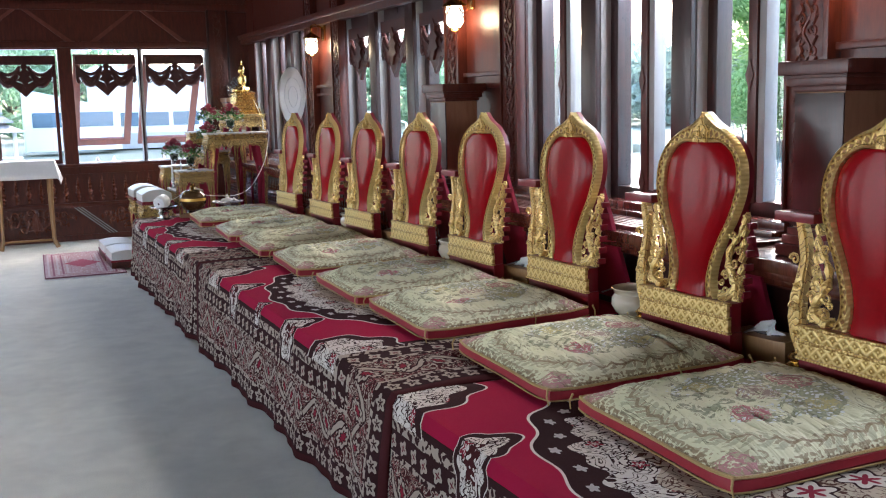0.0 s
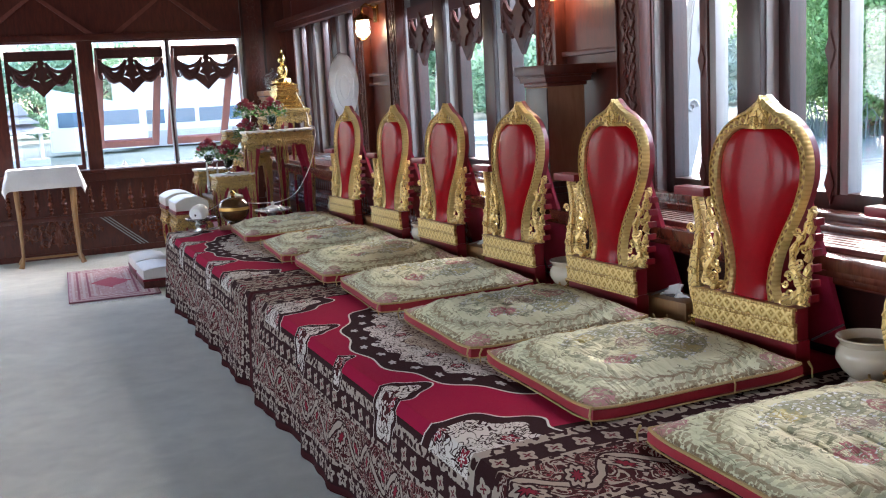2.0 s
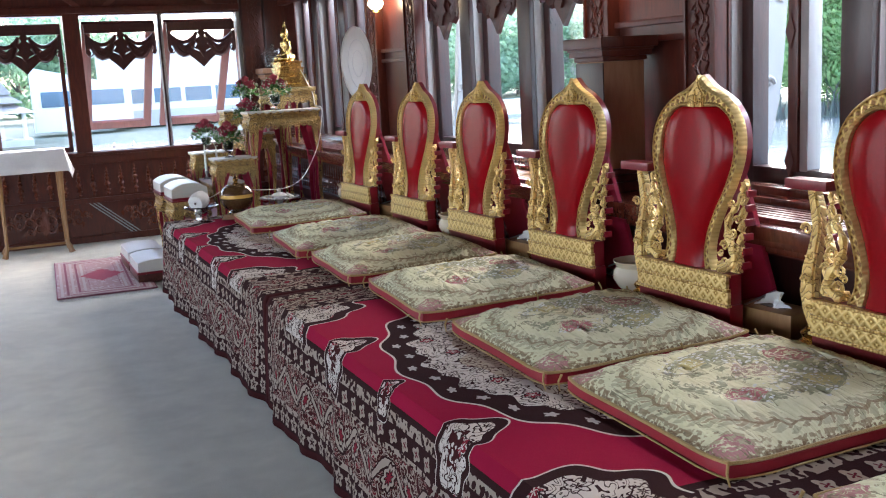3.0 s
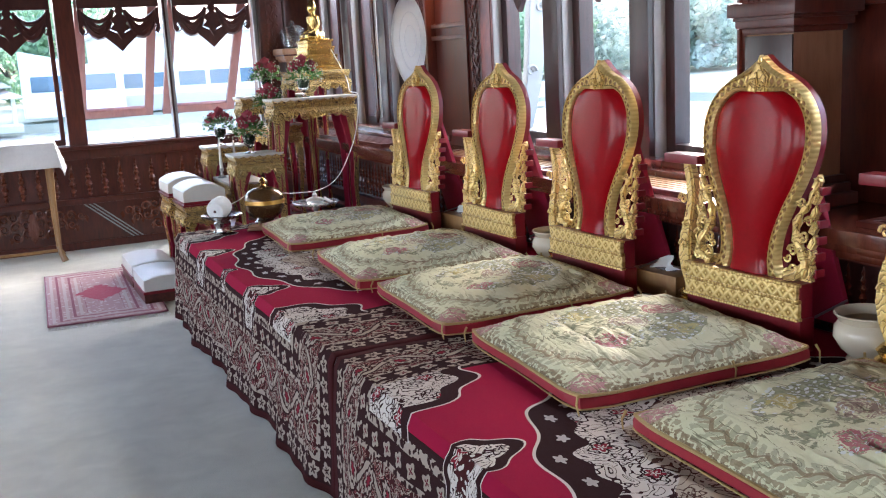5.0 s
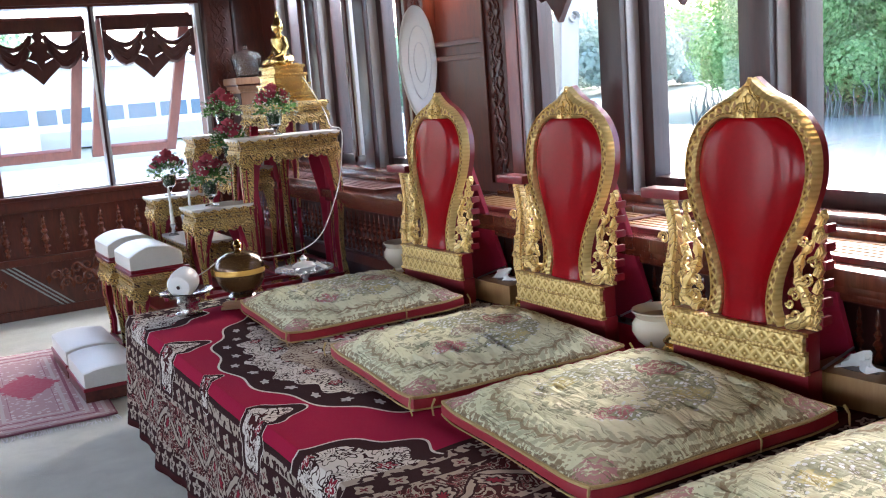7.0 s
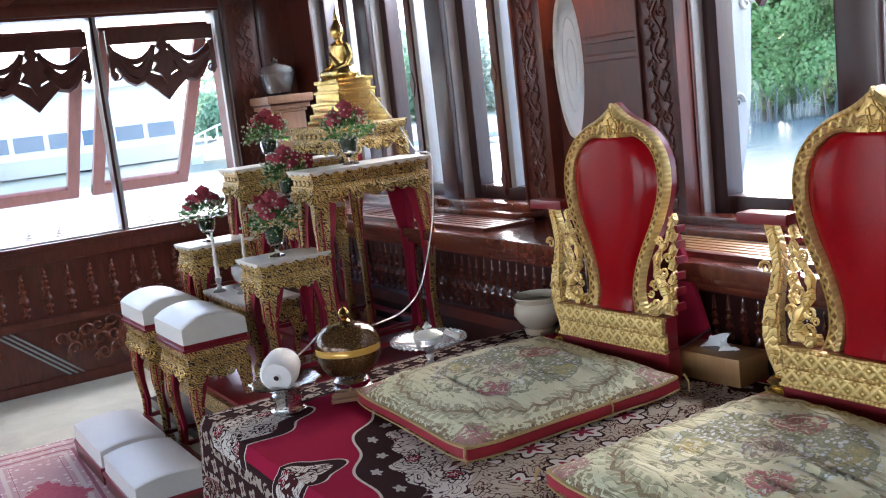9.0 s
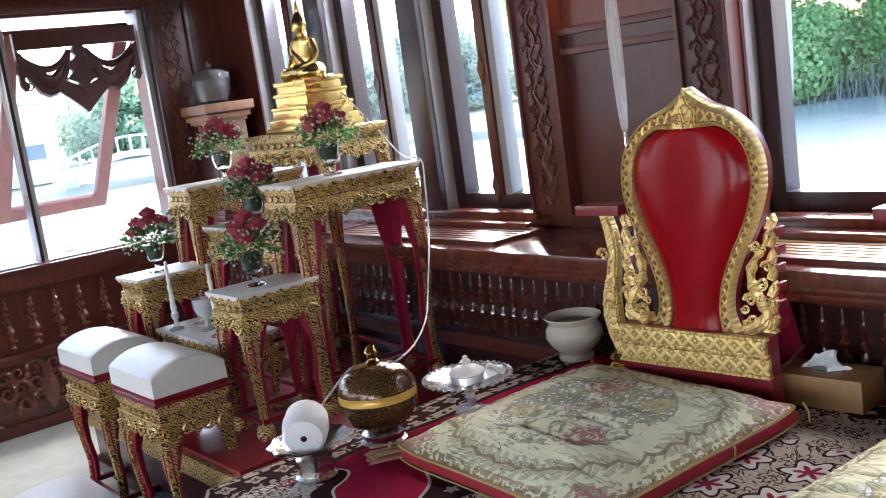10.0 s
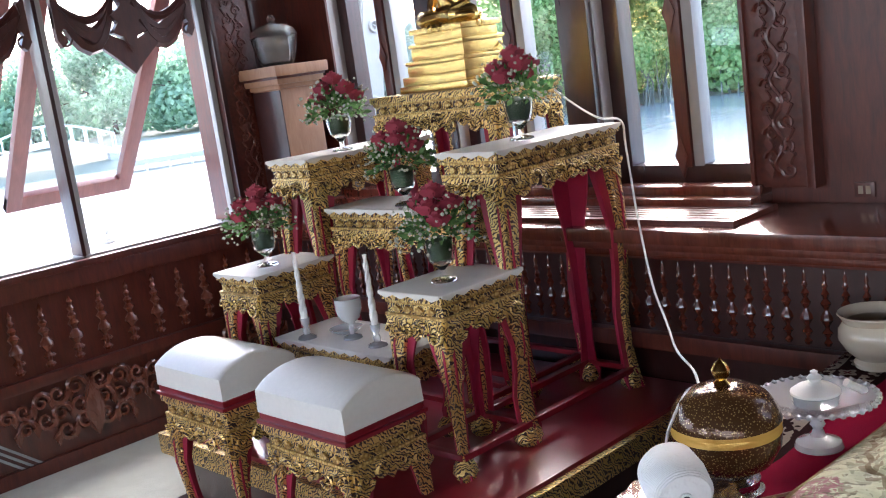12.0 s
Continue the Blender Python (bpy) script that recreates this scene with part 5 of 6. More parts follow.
def leaf_card(bm, at, along, size, r):
    """A pointed leaf folded along its rib."""
    d = along.normalized()
    s = d.cross(Vector((r.uniform(-1, 1), r.uniform(-1, 1), r.uniform(-0.3, 1)))).normalized()
    u = d.cross(s)
    p = Vector(at)
    a, b, c = bm.verts.new(p), bm.verts.new(p + d * size * 0.5 + s * size * 0.26 + u * size * 0.08), bm.verts.new(p + d * size)
    e, f = bm.verts.new(p + d * size * 0.5 - s * size * 0.26 + u * size * 0.08), bm.verts.new(p + d * size * 0.5)
    bm.faces.new((a, b, f))
    bm.faces.new((b, c, f))
    bm.faces.new((c, e, f))
    bm.faces.new((e, a, f))


def bouquet(at, turn, pink):
    r = random.Random(11)
    t = thing("flower_vase", at, "footed glass goblet with red roses and white filler flowers", "flower vase", "altar flowers", turn=turn)
    part("goblet", lathe([(0, 0), (0.036, 0.0), (0.034, 0.006), (0.009, 0.012), (0.008, 0.030), (0.013, 0.036), (0.034, 0.056), (0.041, 0.085), (0.044, 0.115), (0.041, 0.115), (0.038, 0.085), (0.030, 0.060), (0, 0.046)], 24), GLASS, t, "clear footed glass")
    part("leaf_wrap", lathe([(0, 0.05), (0.028, 0.060), (0.035, 0.085), (0.037, 0.112), (0, 0.125)], 16), FOAM, t)
    fol = bmesh.new()
    for k in range(300):
        a, e = r.uniform(0, 6.283), r.uniform(-0.35, 1.3)
        d = Vector((math.cos(a) * math.cos(e), math.sin(a) * math.cos(e), math.sin(e)))
        p = Vector((0, 0, 0.135)) + Vector((d.x, d.y, d.z * 0.75)) * r.uniform(0.03, 0.105)
        leaf_card(fol, p, d + Vector((r.uniform(-0.6, 0.6), r.uniform(-0.6, 0.6), r.uniform(-0.5, 0.5))), r.uniform(0.018, 0.034), r)
    tagged(part("foliage", fol, STEM_LEAF, t, "dense green foliage"), kind="stuff")
    fill = bmesh.new()
    for k in range(170):
        a, e = r.uniform(0, 6.283), r.uniform(-0.45, 1.15)
        d = Vector((math.cos(a) * math.cos(e), math.sin(a) * math.cos(e), math.sin(e) * 0.85))
        p = Vector((0, 0, 0.14)) + d * r.uniform(0.08, 0.135)
        bmesh.ops.create_icosphere(fill, subdivisions=1, radius=r.uniform(0.0035, 0.006), matrix=Matrix.Translation(p))
    tagged(part("filler_flower", fill, SMALL_WHITE, t, "tiny white filler flowers"), kind="stuff")
    for k, (x, y, z) in enumerate(((0, 0, 0.245), (0.038, 0.02, 0.215), (-0.03, 0.04, 0.21), (-0.042, -0.022, 0.212), (0.012, -0.048, 0.21), (0.055, -0.03, 0.185), (-0.06, 0.03, 0.18))):
        ro = bmesh.new()
        for q in range(4):
            n = 5
            for j in range(n):
                a = 6.283 * j / n + q * 0.7
                rad, h0, h1 = 0.006 + 0.0085 * q, -0.005 * q, 0.025 - 0.006 * q
                pr = [Vector((rad * 0.6 * math.cos(a + o), rad * 0.6 * math.sin(a + o), h0 - 0.006)) for o in (-0.5, 0.5)]
                pm = [Vector(((rad + 0.004) * math.cos(a + o), (rad + 0.004) * math.sin(a + o), (h0 + h1) / 2)) for o in (0.75, 0, -0.75)]
                pt = [Vector(((rad + 0.002 * q) * math.cos(a + o), (rad + 0.002 * q) * math.sin(a + o), h1)) for o in (-0.45, 0.45)]
                vs = [ro.verts.new(v) for v in (pr[0], pr[1], pm[0], pt[1], pt[0], pm[2])]
                ro.faces.new(vs)
        part("rose", ro, ROSE_PINK if pink and k == 0 else ROSE, t, at=(x, y, z))
    return t


vase = bouquet((1.672, 9.862, 0.804), 20, True)
for x, y, z, a in ((1.672, 9.03, 0.804, 80), (2.02, 9.82, 1.126, 150), (2.05, 9.03, 1.126, 220), (1.92, 9.42, 0.959, 300)):
    m = pose(x, y, z, 0, 0, a)
    copy_thing(vase, m)


def candle(x, y, z):
    t = thing("candlestick", (x, y, z), "white candle in a small cut-glass candlestick", "candlestick", "altar candles")
    part("holder", lathe([(0, 0), (0.03, 0), (0.028, 0.006), (0.010, 0.014), (0.012, 0.025), (0.007, 0.035), (0.014, 0.05), (0.016, 0.065), (0, 0.065)], 12), CUT_GLASS, t, "cut-glass foot")
    bm = bmesh.new()
    for k in range(2):
        tube([(0.003 * math.cos(s * 0.9 + k * 3.14), 0.003 * math.sin(s * 0.9 + k * 3.14), 0.06 + s * 0.0105) for s in range(21)], [0.010 - 0.0003 * s for s in range(21)], 8, bm)
    part("candle", bm, WAX, t, "twisted white candle")


candle(1.60, 9.60, 0.604)
candle(1.63, 9.30, 0.604)
gob = thing("glass_goblet", (1.655, 9.445, 0.604), "cut-glass goblet filled with white grains on the low table", "goblet")
part("goblet", lathe([(0, 0), (0.03, 0), (0.028, 0.006), (0.008, 0.014), (0.008, 0.045), (0.03, 0.062), (0.04, 0.09), (0.041, 0.125), (0.039, 0.125), (0.037, 0.09), (0.025, 0.066), (0, 0.058)], 22), CUT_GLASS, gob)
part("filling", lathe([(0, 0.06), (0.024, 0.068), (0.035, 0.09), (0.036, 0.105), (0, 0.108)], 18), WAX, gob)
plate = thing("dish", (1.69, 9.52, 0.604), "shallow clear glass dish on the low altar table", "dish")
part("bowl", lathe([(0, 0), (0.03, 0), (0.05, 0.012), (0.052, 0.016), (0.03, 0.006), (0, 0.005)], 20), CUT_GLASS, plate)
book = thing("small_book", (2.0, 9.22, 0.959), "small crimson book standing among the altar tables", "book", turn=20)
part("cover", boxes((-0.012, 0.012, -0.04, 0.04, 0.0, 0.09), bevel=0.002), PINK_LACQUER, book)
part("pages", boxes((-0.009, 0.009, -0.0415, 0.035, 0.004, 0.093), bevel=0.001), PAPER, book)


# ---- kneeling stools and floor pieces ----
def white_pad(hx, hy, z, h, arch=0.40):
    bm = bmesh.new()
    n = 24
    g = []
    for i in range(n + 1):
        row = []
        for j in range(n + 1):
            a, b = math.sin((i / n - 0.5) * math.pi), math.sin((j / n - 0.5) * math.pi)
            row.append(bm.verts.new((a * hx * (1.0 - 0.02 * (abs(b) ** 6)), b * hy, z + h * (1.0 - arch + arch * (1 - abs(a) ** 2.2) ** 0.9 - 0.05 * abs(b) ** 40))))
        g.append(row)
    for i in range(n):
        for j in range(n):
            bm.faces.new((g[i][j], g[i + 1][j], g[i + 1][j + 1], g[i][j + 1]))
    ring = [g[i][0] for i in range(n)] + [g[n][j] for j in range(n)] + [g[i][n] for i in range(n, 0, -1)] + [g[0][j] for j in range(n, 0, -1)]
    low = [bm.verts.new((v.co.x * 1.01, v.co.y * 1.01, z)) for v in ring]
    m = len(ring)
    for k in range(m):
        bm.faces.new((ring[k], low[k], low[(k + 1) % m], ring[(k + 1) % m]))
    bm.faces.new(low)
    return bm


for y0, y1 in ((8.955, 9.32), (9.495, 9.86)):
    t = gilt_table("stool", 1.215, 1.475, y0, y1, 0.0, 0.515, "tall gilded stool with a white leather cushion before the altar", "stool", cloth=False, group="gilded stools")
    hx, hy = 0.130, (y1 - y0) / 2
    part("seat_rail", boxes((-hx - 0.006, hx + 0.006, -hy - 0.006, hy + 0.006, 0.515, 0.526), (-hx + 0.002, hx - 0.002, -hy + 0.002, hy - 0.002, 0.525, 0.545), bevel=0.004), RED_LACQUER, t, "red seat rail")
    part("seat_pad", white_pad(hx, hy, 0.545, 0.105), WHITE_LEATHER, t, "puffy white leather pad")

for y0, y1 in ((8.69, 9.165), (9.20, 9.69)):
    t = thing("kneeling_block", (1.03, (y0 + y1) / 2, 0.012), "low carved kneeling block with a white leather cushion", "stool", "kneeling blocks")
    hy = (y1 - y0) / 2
    part("base", boxes((-0.135, 0.135, -hy + 0.004, hy - 0.004, 0.0, 0.055), bevel=0.004), CARVED, t, "carved dark base")
    part("rim", boxes((-0.14, 0.14, -hy, hy, 0.0545, 0.072), bevel=0.004), RED_LACQUER, t)
    part("pad", white_pad(0.132, hy - 0.008, 0.072, 0.085, 0.22), WHITE_LEATHER, t, "white leather pad")


def make_prayer_rug():
    m = Mat("prayer_rug", 0.95, spec=0.1)
    x, y, z = m.xyz(m.coord())
    n = m.voronoi(m.coord(), 28, "F1", 0.8)
    w = m.noise(m.coord(), 50, 3)
    ex, ey = x.abs(), y.abs()
    e = (0.32 - ex).min(0.74 - ey)
    col = m.mix(n.lt(0.28), (0.40, 0.25, 0.25), (0.58, 0.50, 0.47))
    col = m.mix((e * (1.0 / 0.075)).wrap(1.0).abs().gt(0.38) * e.lt(0.22), col, (0.48, 0.40, 0.37))
    col = m.mix((e * (1.0 / 0.075)).wrap(1.0).abs().lt(0.10) * e.lt(0.22), col, (0.22, 0.06, 0.09))
    col = m.mix((ex * 0.9 + ey * 0.55 + (w - 0.5) * 0.06 + (n - 0.4) * 0.05).lt(0.14), col, (0.36, 0.04, 0.08))
    col = m.mix(w * 0.35, col, (0.42, 0.30, 0.29))
    m.color(col)
    m.bump(w, 0.4, 0.004)
    return m.done()


pr = thing("prayer_rug", (0.70, 9.21, 0.0), "faded pink and maroon prayer rug with a fringe on the carpet", "rug", turn=-2.5)
prb = bmesh.new()
g = [[prb.verts.new((-0.32 + 0.64 * i / 12, -0.74 + 1.48 * j / 24, 0.008 + 0.003 * noise.noise((i * 0.7, j * 0.5, 2)))) for j in range(25)] for i in range(13)]
for i in range(12):
    for j in range(24):
        prb.faces.new((g[i][j], g[i + 1][j], g[i + 1][j + 1], g[i][j + 1]))
pile = part("woven_face", prb, make_prayer_rug(), pr)
pm = pile.modifiers.new("thickness", "SOLIDIFY")
pm.thickness, pm.offset = 0.008, -1.0
fr = bmesh.new()
r = random.Random(3)
for s in (-1, 1):
    for k in range(64):
        x = -0.315 + 0.63 * k / 63
        tube([(x, s * 0.74, 0.006), (x + r.uniform(-0.008, 0.008), s * 0.765, 0.004), (x + r.uniform(-0.012, 0.012), s * (0.79 + r.uniform(0, 0.01)), 0.003)], 0.0022, 4, fr)
tagged(part("fringe", fr, WHITE_CLOTH, pr, "pale knotted fringe"), kind="stuff")


# ---- offerings on the near end of the platform ----
TZ = BENCH_Z + 0.010
MOSAIC = Mat("mosaic_lacquer", 0.14, 0.35)
mv = MOSAIC.voronoi(MOSAIC.coord("Object"), 210, "F1", 0.8)
mz = MOSAIC.xyz(MOSAIC.coord("Object"))[2]
mcol = MOSAIC.ramp(mv, [(0.14, (0.46, 0.31, 0.11)), (0.36, (0.085, 0.040, 0.016))])
MOSAIC.color(MOSAIC.mix(mz.between(0.128, 0.150), mcol, (0.75, 0.46, 0.10)))
MOSAIC.bump(1.0 - mv, 0.15, 0.002)
MOSAIC = MOSAIC.done()
urn = thing("offering_bowl", (1.50, 8.11, TZ), "round brown and gold mosaic offering bowl with a lid", "bowl")
part("foot", lathe([(0, 0), (0.062, 0), (0.064, 0.008), (0.055, 0.014), (0.058, 0.03), (0.048, 0.04), (0, 0.04)], 24), SILVER, urn, "silver stand")
part("body", lathe([(0, 0.038), (0.045, 0.04), (0.082, 0.065), (0.102, 0.10), (0.106, 0.135), (0.104, 0.142), (0, 0.142)], 30), MOSAIC, urn)
part("lid", lathe([(0.106, 0.142), (0.106, 0.150), (0.101, 0.170), (0.085, 0.195), (0.055, 0.212), (0.02, 0.218), (0, 0.219)], 30), MOSAIC, urn, "glossy brown lid with gold dots")
part("knob", lathe([(0.008, 0.216), (0.018, 0.222), (0.010, 0.230), (0.016, 0.238), (0.019, 0.250), (0.012, 0.262), (0.004, 0.268), (0, 0.274)], 12), BRASS, urn, "brass bud knob")

tray = thing("glass_tray", (1.77, 8.06, TZ), "footed cut-glass tray holding a small lidded dish", "tray")
rim = [(0, 0.084), (0.05, 0.085), (0.10, 0.098), (0.124, 0.108), (0.126, 0.112), (0.10, 0.105), (0.05, 0.092), (0, 0.091)]
part("foot", lathe([(0, 0), (0.05, 0.0), (0.046, 0.012), (0.016, 0.024), (0.010, 0.040), (0.016, 0.050), (0.011, 0.062), (0.03, 0.084), (0, 0.085)], 20), CUT_GLASS, tray)
scal = lathe(rim, 48)
for v in scal.verts:
    q = math.hypot(v.co.x, v.co.y)
    if q > 0.09:
        v.co.z += 0.006 * math.sin(math.atan2(v.co.y, v.co.x) * 24)
beads = bmesh.new()
for k in range(36):
    a = 2 * math.pi * k / 36
    bmesh.ops.create_icosphere(beads, subdivisions=1, radius=0.0075, matrix=Matrix.Translation((0.122 * math.cos(a), 0.122 * math.sin(a), 0.110)))
tagged(part("bead_rim", beads, CUT_GLASS, tray), kind="stuff")
part("plate", scal, CUT_GLASS, tray, "scalloped glass plate")
part("dish", lathe([(0, 0.092), (0.040, 0.092), (0.047, 0.098), (0.048, 0.116), (0.044, 0.119), (0, 0.119)], 22), CUT_GLASS, tray, "small cut-glass dish")
part("lid", lathe([(0.050, 0.119), (0.050, 0.124), (0.036, 0.134), (0.014, 0.139), (0.010, 0.144), (0.016, 0.151), (0.011, 0.157), (0.006, 0.160), (0.008, 0.165), (0, 0.170)], 22), WAX, tray, "white lid with a stepped knob")
part("ladle", tube([(0.035, -0.05, 0.136), (0.055, -0.06, 0.122), (0.075, -0.07, 0.108)], [0.009, 0.008, 0.009], 8), WAX, tray, "short white candle stub")

cup = thing("footed_cup", (1.255, 8.06, TZ), "chased silver footed bowl holding a ball of white thread", "bowl")
part("foot", lathe([(0, 0), (0.052, 0), (0.054, 0.008), (0.044, 0.014), (0.040, 0.035), (0.046, 0.055), (0.036, 0.062), (0.03, 0.07), (0, 0.07)], 26), SILVER, cup)
sb = lathe([(0.03, 0.068), (0.06, 0.074), (0.092, 0.088), (0.108, 0.098), (0.104, 0.101), (0.06, 0.082), (0, 0.076)], 40)
for v in sb.verts:
    q = math.hypot(v.co.x, v.co.y)
    if q > 0.09:
        k = 1 + 0.05 * math.sin(math.atan2(v.co.y, v.co.x) * 10)
        v.co.x, v.co.y = v.co.x * k, v.co.y * k
part("bowl", sb, SILVER, cup, "petal-edged silver bowl")
yarn = thing("thread_spool", (1.245, 8.06, TZ + 0.135), "large spool of white sacred thread in the silver bowl", "spool")
yb = lathe([(0, -0.055), (0.012, -0.055), (0.012, -0.05), (0.045, -0.052), (0.054, -0.04), (0.058, 0.0), (0.054, 0.04), (0.045, 0.052), (0.012, 0.05), (0, 0.05)], 26)
THREAD = Mat("cotton_thread", 0.9, color=(0.8, 0.79, 0.75))
THREAD.bump(THREAD.wave(THREAD.coord("Object", (1, 1, 1)), 90, 2.0, 1.0, "Z"), 0.5, 0.003)
THREAD = THREAD.done()
part("winding", yb, THREAD, yarn)
# flat dark disc; the hollow's shade is in its colour
part("core_disc", lathe([(0, -0.056), (0.008, -0.056), (0.008, -0.054), (0, -0.054)], 12), WOOD_DARK, yarn, "dark disc coloured as the unlit hollow core")
yarn.rotation_euler = (radians(-78), 0, radians(-38))

string = tube(smooth_line([(1.28, 8.10, TZ + 0.13), (1.38, 8.16, TZ + 0.155), (1.47, 8.17, TZ + 0.205), (1.56, 8.20, TZ + 0.18), (1.65, 8.26, TZ + 0.15), (1.77, 8.35, 0.612), (1.92, 8.49, 0.595), (2.06, 8.61, 0.62), (2.17, 8.72, 0.69), (2.30, 8.84, 0.86), (2.362, 8.90, 1.05), (2.366, 8.912, 1.13), (2.34, 8.98, TZ + 0.668), (2.38, 9.15, TZ + 0.75), (2.36, 9.35, TZ + 0.93), (2.30, 9.42, TZ + 1.06)], 5), 0.0032, 6)
tagged(part("sacred_thread", string, THREAD), "white cotton thread running from the spool to the statue", "cord")

sticks = thing("stick_bundle", (1.475, 7.965, TZ), "bundle of dry pale incense sticks beside the offering bowl", "stick bundle", turn=62)
r = random.Random(9)
for k in range(26):
    a, z = r.uniform(-0.03, 0.03), r.uniform(0.004, 0.032)
    part("stick", tube([(a * 0.5, -0.10, z), (a * 1.6 + r.uniform(-0.008, 0.008), 0.10 + r.uniform(-0.012, 0.012), z + r.uniform(-0.003, 0.006))], 0.0035, 5), WOOD_PALE, sticks)


# ---- things along the window ledge ----
def pedestal(y, jar):
    t = thing("pedestal", (2.535, y, 0.811), "square timber pedestal with a moulded cap on the window ledge", "pedestal", "ledge pedestals")
    part("base", boxes((-0.14, 0.14, -0.145, 0.145, 0, 0.04), (-0.125, 0.125, -0.13, 0.13, 0.04, 0.07), (-0.115, 0.115, -0.118, 0.118, 0.07, 0.095), bevel=0.006), WOOD, t)
    part("shaft", boxes((-0.100, 0.100, -0.105, 0.105, 0.095, 0.545), bevel=0.004), WOOD_PALE, t, "pale plain shaft")
    part("face_panel", boxes((-0.106, -0.100, -0.104, 0.104, 0.10, 0.54), bevel=0.002), WOOD_DARK, t, "dark west face")
    part("cap", boxes((-0.11, 0.11, -0.115, 0.115, 0.545, 0.565), (-0.125, 0.125, -0.13, 0.13, 0.564, 0.60), (-0.142, 0.142, -0.15, 0.15, 0.599, 0.645), bevel=0.007), WOOD_PALE if jar else WOOD, t, "moulded cap")
    part("bead_moulding", boxes((-0.13, 0.13, -0.135, 0.135, 0.588, 0.600), bevel=0.003), CARVED, t)


for y, jar in ((10.82, True), (5.29, False), (2.33, False), (-0.63, False)):
    pedestal(y, jar)
jar = thing("glass_jar", (2.54, 10.85, 1.457), "clear lidded glass jar on the pedestal by the corner", "jar")
part("body", lathe([(0, 0), (0.060, 0), (0.076, 0.012), (0.092, 0.06), (0.103, 0.125), (0.098, 0.125), (0.087, 0.06), (0.072, 0.016), (0, 0.008)], 26), JAR_GLASS, jar)
part("lid", lathe([(0.106, 0.124), (0.106, 0.132), (0.094, 0.158), (0.058, 0.178), (0.02, 0.186), (0.012, 0.192), (0.020, 0.205), (0.010, 0.222), (0, 0.224)], 24), JAR_GLASS, jar, "domed lid with a knob")

fan = thing("ceremonial_fan", (2.30, 7.855, BENCH_Z + 0.01), "tall oval white ceremonial fan on a pole behind the end chair", "fan", turn=-53)
fo = [(0.172 * math.cos(a) * (1 - 0.18 * max(0, -math.sin(a))), 0.945 + 0.232 * math.sin(a)) for a in [2 * math.pi * k / 40 for k in range(40)]]
fb = bmesh.new()
slab(fo, 0.012, lambda p, q, d: (d - 0.006, p, q), 0.004, fb)
FAN_CLOTH = Mat("fan_cloth", 0.8, color=(0.82, 0.81, 0.78))
ft = FAN_CLOTH.t
tl, mxs = ft.nodes.new("ShaderNodeBsdfTranslucent"), ft.nodes.new("ShaderNodeMixShader")
tl.inputs[0].default_value, mxs.inputs[0].default_value = (0.85, 0.83, 0.78, 1), 0.5
ft.links.new(FAN_CLOTH.b.outputs[0], mxs.inputs[1])
ft.links.new(tl.outputs[0], mxs.inputs[2])
ft.links.new(mxs.outputs[0], ft.nodes["Material Output"].inputs[0])
FAN_CLOTH.bump(FAN_CLOTH.noise(FAN_CLOTH.coord(), 60, 3), 0.15, 0.002)
FAN_CLOTH = FAN_CLOTH.done()
part("fan_leaf", fb, FAN_CLOTH, fan, "stretched white cloth leaf")
part("rim", tube([(0, p, q) for p, q in fo] + [(0, *fo[0])], 0.0075, 6), FAN_CLOTH, fan)
for k in (0.66, 0.36):
    part("stitched_ring", tube([(0.007, p * k, 0.945 + (q - 0.945) * k) for p, q in fo] + [(0.007, fo[0][0] * k, 0.945)], 0.0025, 5), WHITE_CLOTH, fan)
part("pole", tube([(-0.002, 0, 0.05), (-0.002, 0, 0.60), (0, 0, 0.72), (0, 0, 1.0)], [0.009, 0.006, 0.006, 0.005], 8), SILVER, fan)
part("stand", lathe([(0, 0), (0.06, 0), (0.06, 0.02), (0.02, 0.035), (0.016, 0.10), (0, 0.10)], 14), WOOD_DARK, fan)

EMIT = bpy.data.materials.new("lamp_bulb")
EMIT.use_nodes = True
eb = EMIT.node_tree.nodes["Principled BSDF"]
eb.inputs["Emission Color"].default_value, eb.inputs["Emission Strength"].default_value = (1.0, 0.80, 0.46, 1), 1.2


def wall_lamp(x, y, z):
    t = thing("wall_lamp", (x, y, z), "lit brass lantern with a clear glass shade on a wall bracket", "lamp", "wall lanterns")
    part("cap", lathe([(0, 0.13), (0.012, 0.12), (0.05, 0.095), (0.075, 0.075), (0.078, 0.066), (0.05, 0.066), (0, 0.07)], 16), BRASS, t)
    sh = part("shade", lathe([(0.045, 0.068), (0.058, 0.03), (0.055, -0.02), (0.035, -0.06), (0.015, -0.075), (0, -0.078), (0.0, -0.074), (0.033, -0.056), (0.052, -0.02), (0.055, 0.03), (0.042, 0.066)], 16), GLASS, t, "clear glass shade")
    sh.visible_shadow = False
    bulb = part("bulb", lathe([(0, -0.045), (0.018, -0.035), (0.026, -0.012), (0.022, 0.012), (0.012, 0.035), (0.012, 0.066), (0, 0.066)], 12), EMIT, t, "glowing warm bulb")
    bulb.visible_shadow = False
    part("bracket", tube([(0, 0, 0.12), (0, 0, 0.17), (0.03, 0, 0.19), (2.735 - x, 0, 0.15)], 0.008, 8), BRASS, t)
    part("wall_plate", boxes((2.715 - x, 2.736 - x, -0.04, 0.04, 0.05, 0.22), bevel=0.006), BRASS, t)
    lamp = bpy.data.lights.new("lantern_light", "POINT")
    lamp.energy, lamp.color, lamp.shadow_soft_size = 0.36, (1.0, 0.70, 0.38), 0.03
    new("lantern_light", lamp).location = (x, y, z - 0.01)


